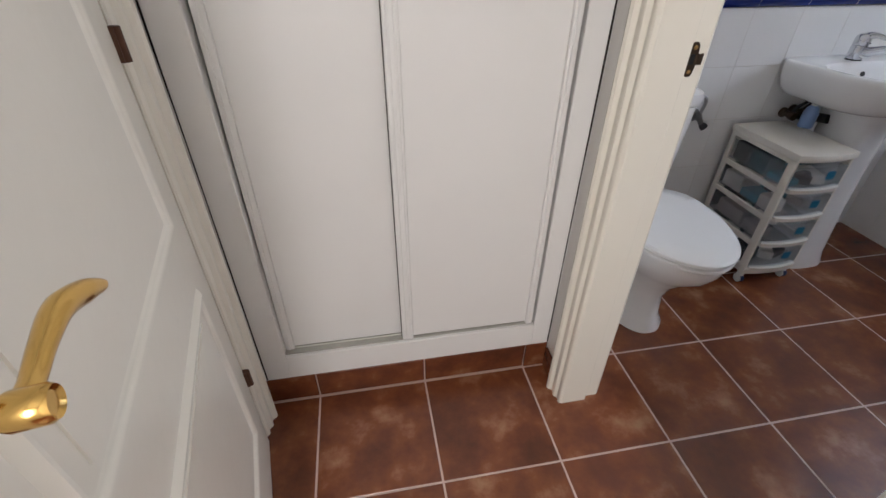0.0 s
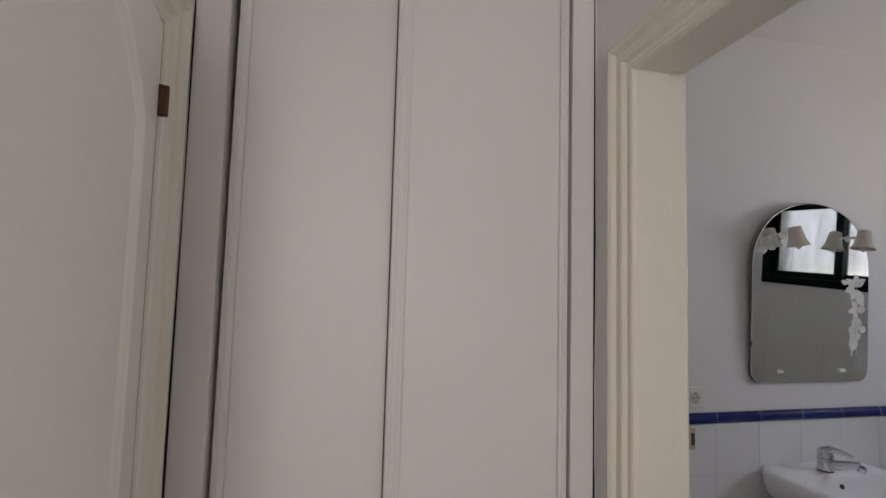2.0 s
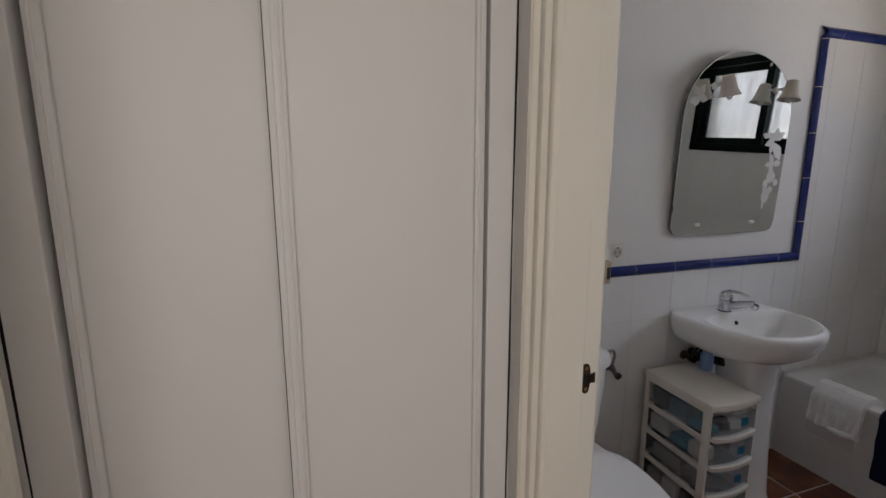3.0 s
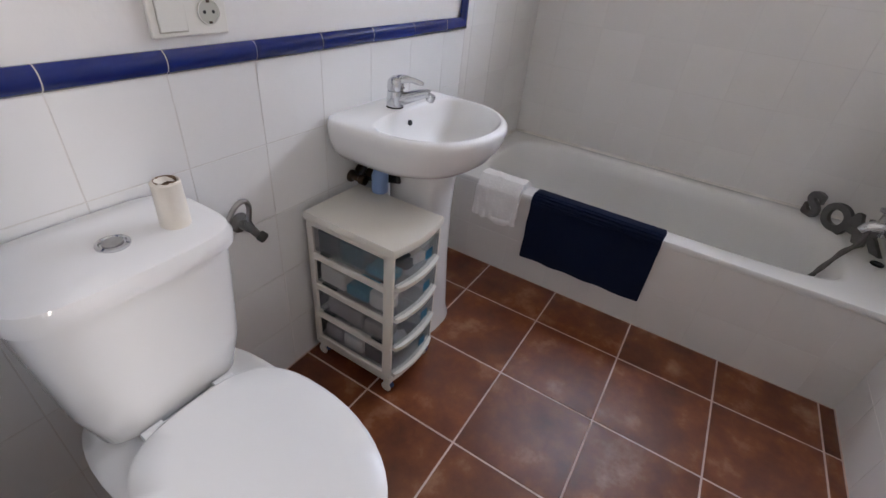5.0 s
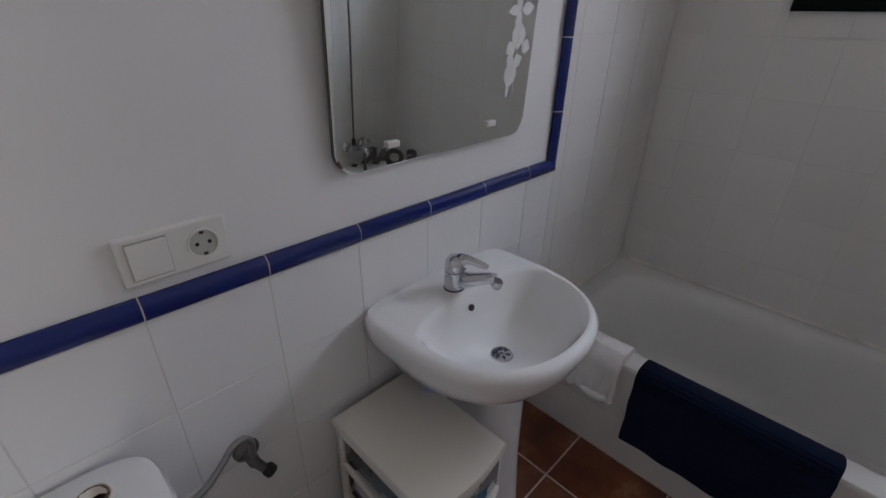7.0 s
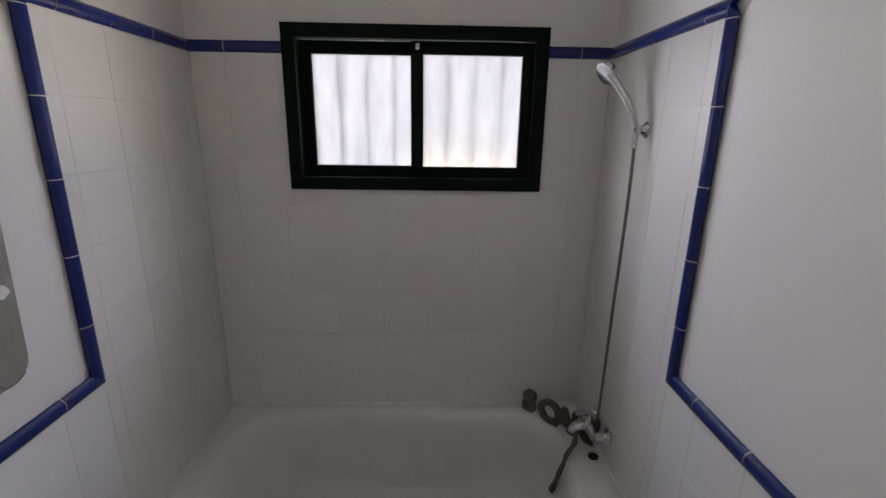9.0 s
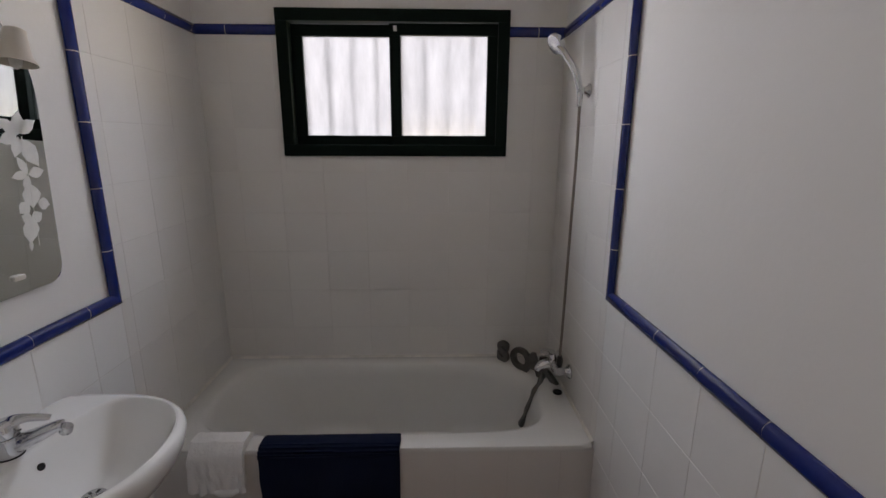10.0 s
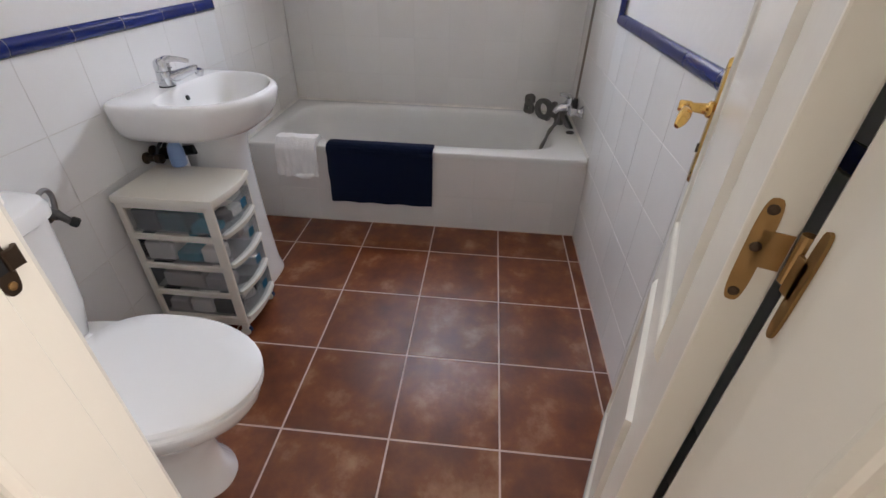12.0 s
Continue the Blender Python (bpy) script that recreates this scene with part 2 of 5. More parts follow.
# ---- plan, in metres: x 0 is the tub's front, y 0 a joint of the floor tiles ----
BACK, NORTH, SOUTH, WEST = 0.728, 1.275, -0.385, -1.705
HALL_E, HALL_W, CLOSET, HALL_S = -1.826, -2.72, 0.665, -2.60
CEIL = 2.60
TILE, JOINT = 0.2026, 0.0022
FLOOR_TILE, FLOOR_X = 0.3335, -0.2345
DOOR_N, DOOR_S, DOOR_TOP = 0.508, -0.112, 1.955


def wall(name, *boxes):
    bm = None
    for b in boxes:
        bm = box(*b, bm=bm)
    return tagged(part(name, bm, PAINT), kind="structure")


G = 0.008  # tiles stand this far before the plaster
wall("floor", (-2.95, 1.0, -2.8, 1.5, -0.12, -0.0012)).data.materials[0] = GROUT_FLOOR
wall("ceiling", (-2.95, 1.2, -2.8, 1.5, CEIL, CEIL + 0.12))
wall("wall_north", (HALL_E, 1.06, NORTH + G, NORTH + 0.15, -0.02, CEIL))
wall("wall_south", (HALL_E + 0.16, 1.06, SOUTH - 0.15, SOUTH - G, -0.02, CEIL))
WY0, WY1, WZ0, WZ1 = -0.130, 0.913, 1.455, 2.092
wall("wall_east", (BACK + G, 1.06, SOUTH - G, WY0 + 0.01, -0.02, CEIL), (BACK + G, 1.06, WY1 - 0.01, NORTH + G, -0.02, CEIL),
     (BACK + G, 1.06, WY0 + 0.01, WY1 - 0.01, -0.02, WZ0 + 0.01), (BACK + G, 1.06, WY0 + 0.01, WY1 - 0.01, WZ1 - 0.01, CEIL))
wall("wall_between", (HALL_E, WEST - G, DOOR_N + 0.03, NORTH + G, -0.02, CEIL), (HALL_E, WEST - G, HALL_S, DOOR_S - 0.04, -0.02, CEIL),
     (HALL_E, WEST - G, DOOR_S - 0.04, DOOR_N + 0.03, DOOR_TOP + 0.03, CEIL))
HD0, HD1, HDT = -0.205, 0.553, 1.955
# the opening from y -2.52 to -1.68 is unseen, added for the hall lamp
wall("wall_hall_west", (HALL_W - 0.15, HALL_W, HD1 + 0.02, 1.4, -0.02, CEIL), (HALL_W - 0.15, HALL_W, HALL_S, -2.52, -0.02, CEIL),
     (HALL_W - 0.15, HALL_W, -1.68, HD0 - 0.02, -0.02, CEIL), (HALL_W - 0.15, HALL_W, -2.52, -1.68, -0.02, 1.02), (HALL_W - 0.15, HALL_W, -2.52, -1.68, 2.20, CEIL),
     (HALL_W - 0.15, HALL_W, HD0 - 0.02, HD1 + 0.02, HDT + 0.02, CEIL))
# closet recess and the wall above its front
wall("wall_closet", (HALL_W, HALL_E, 1.30, 1.42, -0.02, CEIL), (HALL_W, HALL_E, CLOSET + 0.01, CLOSET + 0.09, 2.40, CEIL))
# the far end of the hall, and a blind room behind the ajar door
wall("wall_hall_south", (HALL_W, HALL_E, HALL_S - 0.15, HALL_S, -0.02, CEIL))
wall("wall_side_room", (-2.95, -2.87, HALL_S, 1.4, -0.02, CEIL))

# ---- closet front: painted frame and two sliding leaves ----
closet = thing("closet_front", "built-in closet with two closed white sliding doors above tiled plinth", "closet")
fr = box(-2.7045, -2.638, CLOSET, CLOSET + 0.075, 0.108, 2.40, 0.002)
box(-1.888, -1.8325, CLOSET, CLOSET + 0.075, 0.108, 2.40, 0.002, bm=fr)
box(-2.638, -1.888, CLOSET, CLOSET + 0.075, 0.108, 0.196, 0.002, bm=fr)
box(-2.638, -1.888, CLOSET, CLOSET + 0.075, 2.345, 2.40, 0.002, bm=fr)
part("frame", fr, CLOSET_PAINT, closet)
part("track", box(-2.638, -1.888, CLOSET + 0.010, CLOSET + 0.070, 0.197, 0.2015), material("satin_track", (0.42, 0.41, 0.37), 0.4, vary=0.2, scale=20), closet, "grubby metal floor track")
rail = box(-2.638, -1.888, CLOSET + 0.0280, CLOSET + 0.0300, 0.2015, 0.2050)
box(-2.638, -1.888, CLOSET + 0.0500, CLOSET + 0.0520, 0.2015, 0.2050, bm=rail)
part("track_rail", rail, SOCKET_WHITE, closet)
# near-black, for the open joints and for the shade inside the closet
JOINT_AND_SHADE = material("joint_and_shade", (0.012, 0.010, 0.009), 0.9, vary=0.1)


def shrinkage_crack(x, side, seed):
    """The dark joint, of uneven width, where the closet frame has shrunk off the wall."""
    rows, bm, n = [], bmesh.new(), 60
    for k in range(n + 1):
        z = 0.112 + 2.28 * k / n
        w = 0.0014 + 0.0042 * max(0.0, 0.35 + noise.noise(Vector((seed, z * 2.1, 0)))) + 0.0006 * noise.noise(Vector((seed, z * 17, 3)))
        rows.append([bm.verts.new((x, CLOSET - 0.0008, z)), bm.verts.new((x + side * w, CLOSET - 0.0008, z)), bm.verts.new((x + side * w, CLOSET + 0.004, z)), bm.verts.new((x, CLOSET + 0.004, z))])
    for a, b in zip(rows, rows[1:]):
        for i in range(4):
            bm.faces.new((a[i], a[(i + 1) % 4], b[(i + 1) % 4], b[i]))
    part("shrinkage_crack", bm, JOINT_AND_SHADE, closet, "dark open joint beside the frame")


part("filler", box(HALL_W, -2.7040, CLOSET + 0.001, CLOSET + 0.05, 0.108, 2.40), CLOSET_PAINT, closet)
part("filler", box(-1.8330, HALL_E, CLOSET + 0.001, CLOSET + 0.05, 0.108, 2.40), CLOSET_PAINT, closet)
shrinkage_crack(-2.7030, -1, 2.0)
shrinkage_crack(-1.8335, 1, 7.5)


def leaf(x0, x1, y, strips, lean=0.0):
    """One sliding leaf with its edge strips (x, width); lean moves its top sideways."""
    bm = box(x0, x1, y, y + 0.016, 0.206, 2.338, 0.001)
    lf = part("sliding_door", moved(bm, Matrix(((1, 0, lean, 0), (0, 1, 0, 0), (0, 0, 1, 0), (0, 0, 0, 1)))), CLOSET_PAINT, closet)
    for sx, w in strips:
        bm = box(sx, sx + w, y - 0.012, y + 0.0, 0.204, 2.338, 0.003, 2)
        for u in (0.20, 0.62) if w > 0.025 else (0.30,):
            box(sx + u * w, sx + u * w + 0.0055, y - 0.0155, y - 0.010, 0.206, 2.336, 0.0012, bm=bm)
        part("edge_strip", moved(bm, Matrix(((1, 0, lean, 0), (0, 1, 0, 0), (0, 0, 1, 0), (0, 0, 0, 1)))), CLOSET_PAINT, lf)


leaf(-2.6365, -2.276, CLOSET + 0.032, ((-2.6365, 0.024),), 0.0045)
leaf(-2.298, -1.896, CLOSET + 0.014, ((-2.298, 0.032), (-1.916, 0.020)))
# thin dark strip that draws the shadow line left of the centre strip
part("felt_seal", box(-2.3000, -2.2982, CLOSET + 0.016, CLOSET + 0.0315, 0.206, 2.336), material("seam_shadow_grey", (0.10, 0.09, 0.08), 0.95, vary=0.2), closet)
# added dark sheet standing in for the shade behind the leaves
part("inner_panel", box(-2.704, -1.833, CLOSET + 0.056, CLOSET + 0.066, 0.2, 2.39), JOINT_AND_SHADE, closet)


# ---- door openings: casing and jambs ----
CASING = [(0, 0), (0, 0.004), (0.005, 0.011), (0.011, 0.013), (0.016, 0.009), (0.024, 0.010), (0.031, 0.018), (0.037, 0.019), (0.042, 0.014),
          (0.054, 0.015), (0.060, 0.024), (0.068, 0.027), (0.075, 0.024), (0.078, 0.014), (0.078, 0)]


def casing(name, x, out, y0, y1, top):
    """The moulded frame round an opening on a wall at x; out: +1 or -1, the way it stands off the wall."""
    t = thing(name, "moulded white-painted wooden door casing round the opening", "door casing")
    prof = [(u, w) for u, w in CASING[::-1]]
    up = (out, 0, 0)
    part("side", extrude_profile(prof, (x, y1, 0), (x, y1, top), (0, 1, 0), up, mitre=(0, 1)), WOOD_PAINT, t)
    part("side", extrude_profile(prof, (x, y0, 0), (x, y0, top), (0, -1, 0), up, mitre=(0, 1)), WOOD_PAINT, t)
    part("head", extrude_profile(prof, (x, y0, top), (x, y1, top), (0, 0, 1), up, mitre=(-1, 1)), WOOD_PAINT, t)
    t["kind"] = "structure"
    return t


casing("bath_casing", HALL_E, -1, DOOR_S, DOOR_N, DOOR_TOP)
casing("bath_casing_inner", WEST - G, 1, DOOR_S - 0.014, DOOR_N + 0.014, DOOR_TOP + 0.014)
jamb = box(HALL_E - 0.001, -1.752, DOOR_N, DOOR_N + 0.03, 0, DOOR_TOP + 0.02, 0.0015)
box(-1.752, WEST - G + 0.004, DOOR_N + 0.013, DOOR_N + 0.03, 0, DOOR_TOP + 0.02, 0.001, bm=jamb)
box(HALL_E - 0.001, -1.752, DOOR_S - 0.04, DOOR_S, 0, DOOR_TOP + 0.02, 0.0015, bm=jamb)
box(-1.752, WEST - G + 0.004, DOOR_S - 0.04, DOOR_S - 0.013, 0, DOOR_TOP + 0.02, 0.001, bm=jamb)
box(HALL_E - 0.001, -1.752, DOOR_S, DOOR_N, DOOR_TOP, DOOR_TOP + 0.03, 0.0015, bm=jamb)
box(-1.752, WEST - G + 0.004, DOOR_S - 0.012, DOOR_N + 0.012, DOOR_TOP + 0.013, DOOR_TOP + 0.03, 0.001, bm=jamb)
tagged(part("door_jamb", jamb, WOOD_PAINT), "white-painted wooden door jamb with a rebate", "door jamb", kind="structure")
casing("hall_casing", HALL_W, 1, HD0, HD1, HDT)
jamb = box(HALL_W - 0.15, HALL_W + 0.008, HD1, HD1 + 0.02, 0, HDT + 0.02)
box(HALL_W - 0.15, HALL_W + 0.008, HD0 - 0.02, HD0, 0, HDT + 0.02, bm=jamb)
box(HALL_W - 0.15, HALL_W + 0.008, HD0, HD1, HDT, HDT + 0.02, bm=jamb)
tagged(part("hall_jamb", jamb, WOOD_PAINT), "white-painted wooden door jamb", "door jamb", kind="structure")


# ---- doors ----
def ring_moulding(outline, width, height, z0, bm=None):
    """A raised bead that follows a closed outline in the plane x, z (facing -y at y = z0)."""
    n = len(outline)
    cx, cz = sum(p[0] for p in outline) / n, sum(p[1] for p in outline) / n
    prof = [(0, 0), (0.15, 0.5), (0.4, 1.0), (0.6, 0.95), (0.75, 0.55), (0.85, 0.2), (1, 0)]
    pts = [Vector((p[0], p[1])) for p in outline]
    bm = bm or bmesh.new()
    rows = []
    for i, p in enumerate(pts):
        a, b = (p - pts[i - 1]).normalized(), (pts[(i + 1) % n] - p).normalized()
        na, nb = Vector((-a.y, a.x)), Vector((-b.y, b.x))
        m = (na + nb).normalized()
        m = m / max(0.35, m.dot(na))
        rows.append([bm.verts.new((p.x + m.x * width * u, z0 - height * w, p.y + m.y * width * u)) for u, w in prof])
    for i in range(n):
        for k in range(len(prof) - 1):
            bm.faces.new((rows[i][k], rows[(i + 1) % n][k], rows[(i + 1) % n][k + 1], rows[i][k + 1]))
    return bm


def panel_door(name, label, width, height, thick, m, margin=0.108):
    """A two-panel door with an arched upper panel. It lies in its own plane: hinge at x 0, free edge at x = width,
    its seen face at y = 0, its back at y = thick."""
    d = thing(name, label, "door", m)
    part("slab", box(0, width, 0, thick, 0.008, height, 0.0025, 2), WOOD_PAINT, d)
    s, e = margin, width - 0.216 + margin
    arch = [(e + (s - e) * k / 16, 1.745 + 0.155 * math.sin(math.pi * k / 16) ** 0.8) for k in range(0, 17)]
    upper = [(s, 0.785), (e, 0.785)] + arch
    lower = [(s, 0.19), (e, 0.19), (e, 0.655), (s, 0.655)]
    for outline in (upper, lower):
        for y, sgn in ((0.0, 1), (thick, -1)):
            bm = ring_moulding(outline, 0.026, 0.009 * sgn, y)
            part("panel_moulding", bm, WOOD_PAINT, d, smooth=True)
            inner = [(s + 0.05 + (x - s) * (e - s - 0.10) / (e - s), z + (0.045 if z < sum(q[1] for q in outline) / len(outline) else -0.045)) for x, z in outline]
            zc = y - 0.003 * sgn
            cush = bmesh.new()
            f = cush.faces.new([cush.verts.new((x, zc, z)) for x, z in inner])
            r = bmesh.ops.extrude_face_region(cush, geom=[f])
            for v in [g for g in r["geom"] if isinstance(g, bmesh.types.BMVert)]:
                v.co.y = y + 0.001 * sgn
            part("raised_field", cush, WOOD_PAINT, d)
    return d


def rot_about(x, y, deg):
    return pose(x, y, 0, 0, 0, deg)



bath_door = panel_door("bath_door", "white-painted two-panel door, open against the tiled wall", 0.610, 1.93, 0.038, pose(-1.690, -0.130, 0, 0, 0, -21.5))
hall_door = panel_door("hall_door", "glossy white-painted two-panel door with arched panel, ajar", 0.727, 1.94, 0.038,
                       pose(-2.705, 0.532, 0, 0, 0, -80) @ pose(0, -0.038, 0), 0.092)


def lever_handle(door, x, y, z, curl, ext=0.0):
    """A long brass plate with a scrolled lever; the plate lies on the door's seen face and the lever points to the hinge."""
    plate = bmesh.new()
    out = [(-0.019, -0.085), (-0.021, -0.11), (-0.012, -0.122), (0, -0.128), (0.012, -0.122), (0.021, -0.11), (0.019, -0.085),
           (0.021, 0.09), (0.019, 0.108), (0.008, 0.112), (0, 0.124), (-0.008, 0.112), (-0.019, 0.108), (-0.021, 0.09)]
    loft([[(u * k, w, v * 0.91 * (1 - (1 - k) * 0.15) - 0.006) for u, v in out] for k, w in ((1, 0), (1, 0.0065), (0.82, 0.0105), (0.3, 0.0115))], bm=plate)
    h = part("handle", moved(plate, pose(x, y, z)), BRASS, door, "polished brass lever handle on a long plate", smooth=True)
    rose = moved(lathe([(0.015, 0), (0.015, 0.006), (0.010, 0.010), (0.0080, 0.032 + ext), (0.0102, 0.037 + ext), (0.0102, 0.052 + ext), (0.0085, 0.055 + ext), (0.006, 0.053 + ext)], 20), pose(x, y + 0.010, z + 0.018, -90))
    part("spindle", rose, BRASS, h, smooth=True)
    c = curl
    y += ext
    lever = tube([(x + 0.004, y + 0.050, z + 0.018), (x - 0.016, y + 0.050, z + 0.018), (x - 0.040, y + 0.050, z + 0.019 + 0.003 * c), (x - 0.066, y + 0.051, z + 0.020 + 0.004 * c),
                  (x - 0.088, y + 0.055, z + 0.017), (x - 0.102, y + 0.060, z + 0.010)], [0.0100, 0.0080, 0.0090, 0.0112, 0.0102, 0.0048], 14, smooth_steps=5, flat=0.72)
    part("lever", lever, BRASS, h, smooth=True)
    y -= ext
    for dz in (-0.106, 0.089):
        part("screw", moved(lathe([(0.004, 0), (0.004, 0.001), (0.002, 0.002)], 10), pose(x, y + 0.0085, z + dz, -90)), BRONZE, h)
    key = moved(box(-0.0025, 0.0025, -0.0035, 0.0035, -0.016, 0.0), pose(x, y + 0.0105, z - 0.045))
    part("keyhole", key, BLACK, h)


lever_handle(bath_door, 0.545, 0.038, 0.985, 1)
lever_handle(hall_door, 0.660, 0.038, 0.999, 1, 0.018)
# hinges: brass flat hinge leaves on the edge of the open door and on its jamb
def flag_hinge(parent, m, mat, name="hinge"):
    bm = bmesh.new()
    out = superellipse(0, 0, 0.0080, 0.050, 0, 24, 3.5)
    loft([[(u, 0, v) for u, v, _ in out], [(u, 0.003, v) for u, v, _ in out]], bm=bm)
    box(0.0, 0.022, 0, 0.003, -0.012, 0.022, bm=bm)
    h = part(name, moved(bm, m), mat, parent, "aged brass flat hinge leaf", smooth=False)
    for dz in (-0.040, 0.040, 0.006):
        part("screw", moved(lathe([(0.0045, 0), (0.0045, 0.001), (0.002, 0.0016)], 10), m @ pose(0, 0.0, dz, 90)), BRONZE, h)
    return h


for hz in (0.30, 1.036, 1.70):
    # on the door's edge, in the door's own frame: the edge faces -x
    flag_hinge(bath_door, pose(-0.0005, 0.024, hz, 0, 0, -90), AGED_BRASS)
    kn = tube([(-0.006, -0.004, hz - 0.016), (-0.006, -0.004, hz + 0.028)], 0.0055, 12, smooth_steps=1)
    part("hinge_knuckle", kn, AGED_BRASS, bath_door)
jamb_hinges = thing("jamb_hinges", "aged brass hinge leaves screwed to the white door jamb", "hinge")
for hz in (0.30, 1.032, 1.70):
    flag_hinge(jamb_hinges, pose(-1.722, DOOR_S - 0.0125, hz) @ pose(0, 0, 0, 0, 0, 0) @ Matrix.Diagonal((0.62, 1, 1, 1)), AGED_BRASS, "hinge_leaf")
for hz in (0.280, 1.057, 1.810):
    kn = tube([(-0.004, 0.046, hz - 0.025), (-0.004, 0.046, hz + 0.025)], 0.0065, 12, smooth_steps=1)
    box(-0.012, 0.004, 0.036, 0.044, hz - 0.025, hz + 0.025, bm=kn)
    part("hinge_knuckle", kn, RUST, hall_door, "small rusty brown hinge")
strike = thing("strike_plate", "dark bronze strike plate in the white door jamb", "strike plate")
SX = -1.738
SZ = 1.006
bm = loft([[(SX + u, DOOR_N + 0.0125, SZ + v) for u, v, _ in superellipse(0, 0, 0.0095, 0.031, 0, 28, 3.0)],
           [(SX + u, DOOR_N + 0.0095, SZ + v) for u, v, _ in superellipse(0, 0, 0.0095, 0.031, 0, 28, 3.0)]])
part("plate", bm, BRONZE, strike)
tongue = box(SX + 0.004, SX + 0.018, DOOR_N + 0.0060, DOOR_N + 0.0085, SZ - 0.009, SZ + 0.011, 0.001)
tube([(SX + 0.0175, DOOR_N + 0.0085, SZ - 0.009), (SX + 0.0175, DOOR_N + 0.0085, SZ + 0.011)], 0.0024, 10, smooth_steps=1, bm=tongue)
part("keeper", tongue, BRONZE, strike)
part("bolt_hole", box(SX - 0.005, SX + 0.003, DOOR_N + 0.0082, DOOR_N + 0.0094, SZ - 0.008, SZ + 0.010), BLACK, strike)
for dz in (-0.0215, 0.0215):
    part("screw", moved(lathe([(0.0042, 0), (0.0040, 0.0012), (0.0018, 0.0018)], 12), pose(SX, DOOR_N + 0.0095, SZ + dz, 90)), AGED_BRASS, strike)

keeper = thing("bolt_keeper", "small beige metal bolt keeper on the inner door casing", "bolt keeper")
part("body", box(-1.688, -1.674, 0.542, 0.556, 1.188, 1.234, 0.003, 2), material("beige_metal", (0.36, 0.31, 0.24), 0.4, metal=0.5, vary=0.1), keeper)
part("slot", box(-1.685, -1.677, 0.5412, 0.5422, 1.198, 1.222), BLACK, keeper)

# ---- window ----
window = tagged(thing("window_1", "dark green aluminium sliding window with two frosted panes above the bathtub", "window"), kind="structure")


def frame_ring(y0, y1, z0, z1, w, x0, x1, name, parent):
    bm = box(x0, x1, y0, y1, z0, z0 + w, 0.002)
    box(x0, x1, y0, y1, z1 - w, z1, 0.002, bm=bm)
    box(x0, x1, y0, y0 + w, z0 + w, z1 - w, 0.002, bm=bm)
    box(x0, x1, y1 - w, y1, z0 + w, z1 - w, 0.002, bm=bm)
    return part(name, bm, GREEN_ALU, parent)


frame_ring(WY0, WY1, WZ0, WZ1, 0.052, BACK - 0.018, BACK + 0.004, "window_frame", window)
frame_ring(WY0 + 0.012, WY1 - 0.012, WZ0 + 0.012, WZ1 - 0.012, 0.035, BACK + 0.004, BACK + 0.115, "window_frame", window)
for y0, y1, x in ((0.362, 0.868, BACK + 0.055), (-0.085, 0.415, BACK + 0.022)):
    sash = frame_ring(y0, y1, 1.500, 2.042, 0.050, x, x + 0.028, "sash", window)
    pane = part("pane", box(x + 0.011, x + 0.016, y0 + 0.045, y1 - 0.045, 1.545, 1.997), FROSTED, sash, "frosted rain-streaked glass")
    pane.visible_shadow = False
part("latch", box(BACK + 0.012, BACK + 0.022, 0.380, 0.395, 2.008, 2.030, 0.002), SOCKET_WHITE, window)
grille = thing("window_grille", "dark iron bars outside the frosted window", "grille")
for k in range(9):
    part("bar", box(0.899, 0.915, -0.095 + 0.118 * k - 0.0055, -0.095 + 0.118 * k + 0.0055, WZ0 + 0.012, WZ1 - 0.012), BLACK, grille)

# ---- bathtub ----
tub = thing("bathtub", "built-in white enamelled steel bathtub behind a tiled front", "bathtub")
NT = 72


def tub_ring(x0, x1, y0, y1, z, p):
    return superellipse((x0 + x1) / 2, (y0 + y1) / 2, (x1 - x0) / 2, (y1 - y0) / 2, z, NT, p)


outer = tub_ring(-0.004, BACK - 0.002, SOUTH + 0.002, NORTH - 0.002, 0.415, 60)
rings = [tub_ring(-0.004, BACK - 0.002, SOUTH + 0.002, NORTH - 0.002, 0.388, 60), tub_ring(-0.006, BACK - 0.002, SOUTH + 0.002, NORTH - 0.002, 0.404, 60),
         tub_ring(-0.002, BACK - 0.002, SOUTH + 0.003, NORTH - 0.003, 0.412, 40), tub_ring(0.006, BACK - 0.006, SOUTH + 0.008, NORTH - 0.008, 0.415, 30),
         tub_ring(0.075, 0.672, -0.262, 1.195, 0.414, 6), tub_ring(0.083, 0.664, -0.252, 1.185, 0.410, 5.2), tub_ring(0.092, 0.655, -0.240, 1.170, 0.398, 5),
         tub_ring(0.104, 0.643, -0.222, 1.135, 0.340, 4.6), tub_ring(0.120, 0.627, -0.198, 1.060, 0.220, 4.2), tub_ring(0.140, 0.607, -0.175, 0.985, 0.120, 3.8),
         tub_ring(0.175, 0.572, -0.135, 0.920, 0.070, 3.4), tub_ring(0.230, 0.520, -0.05, 0.82, 0.055, 3), tub_ring(0.33, 0.42, 0.1, 0.6, 0.052, 2.5)]
part("tub_shell", loft(rings, (False, True)), ENAMEL, tub, smooth=True)
part("waste", moved(lathe([(0.0, 0.004), (0.024, 0.004), (0.028, 0.0), (0.028, -0.002)], 24, cap=(False, False)), pose(0.375, 0.06, 0.0545)), CHROME, tub, smooth=True)
part("deck_hole_plug", moved(lathe([(0.021, 0), (0.021, 0.006), (0.016, 0.008), (0.014, 0.004)], 24), pose(0.36, -0.345, 0.4145)), BLACK, tub, "round black rubber plug on the tub's deck", smooth=True)
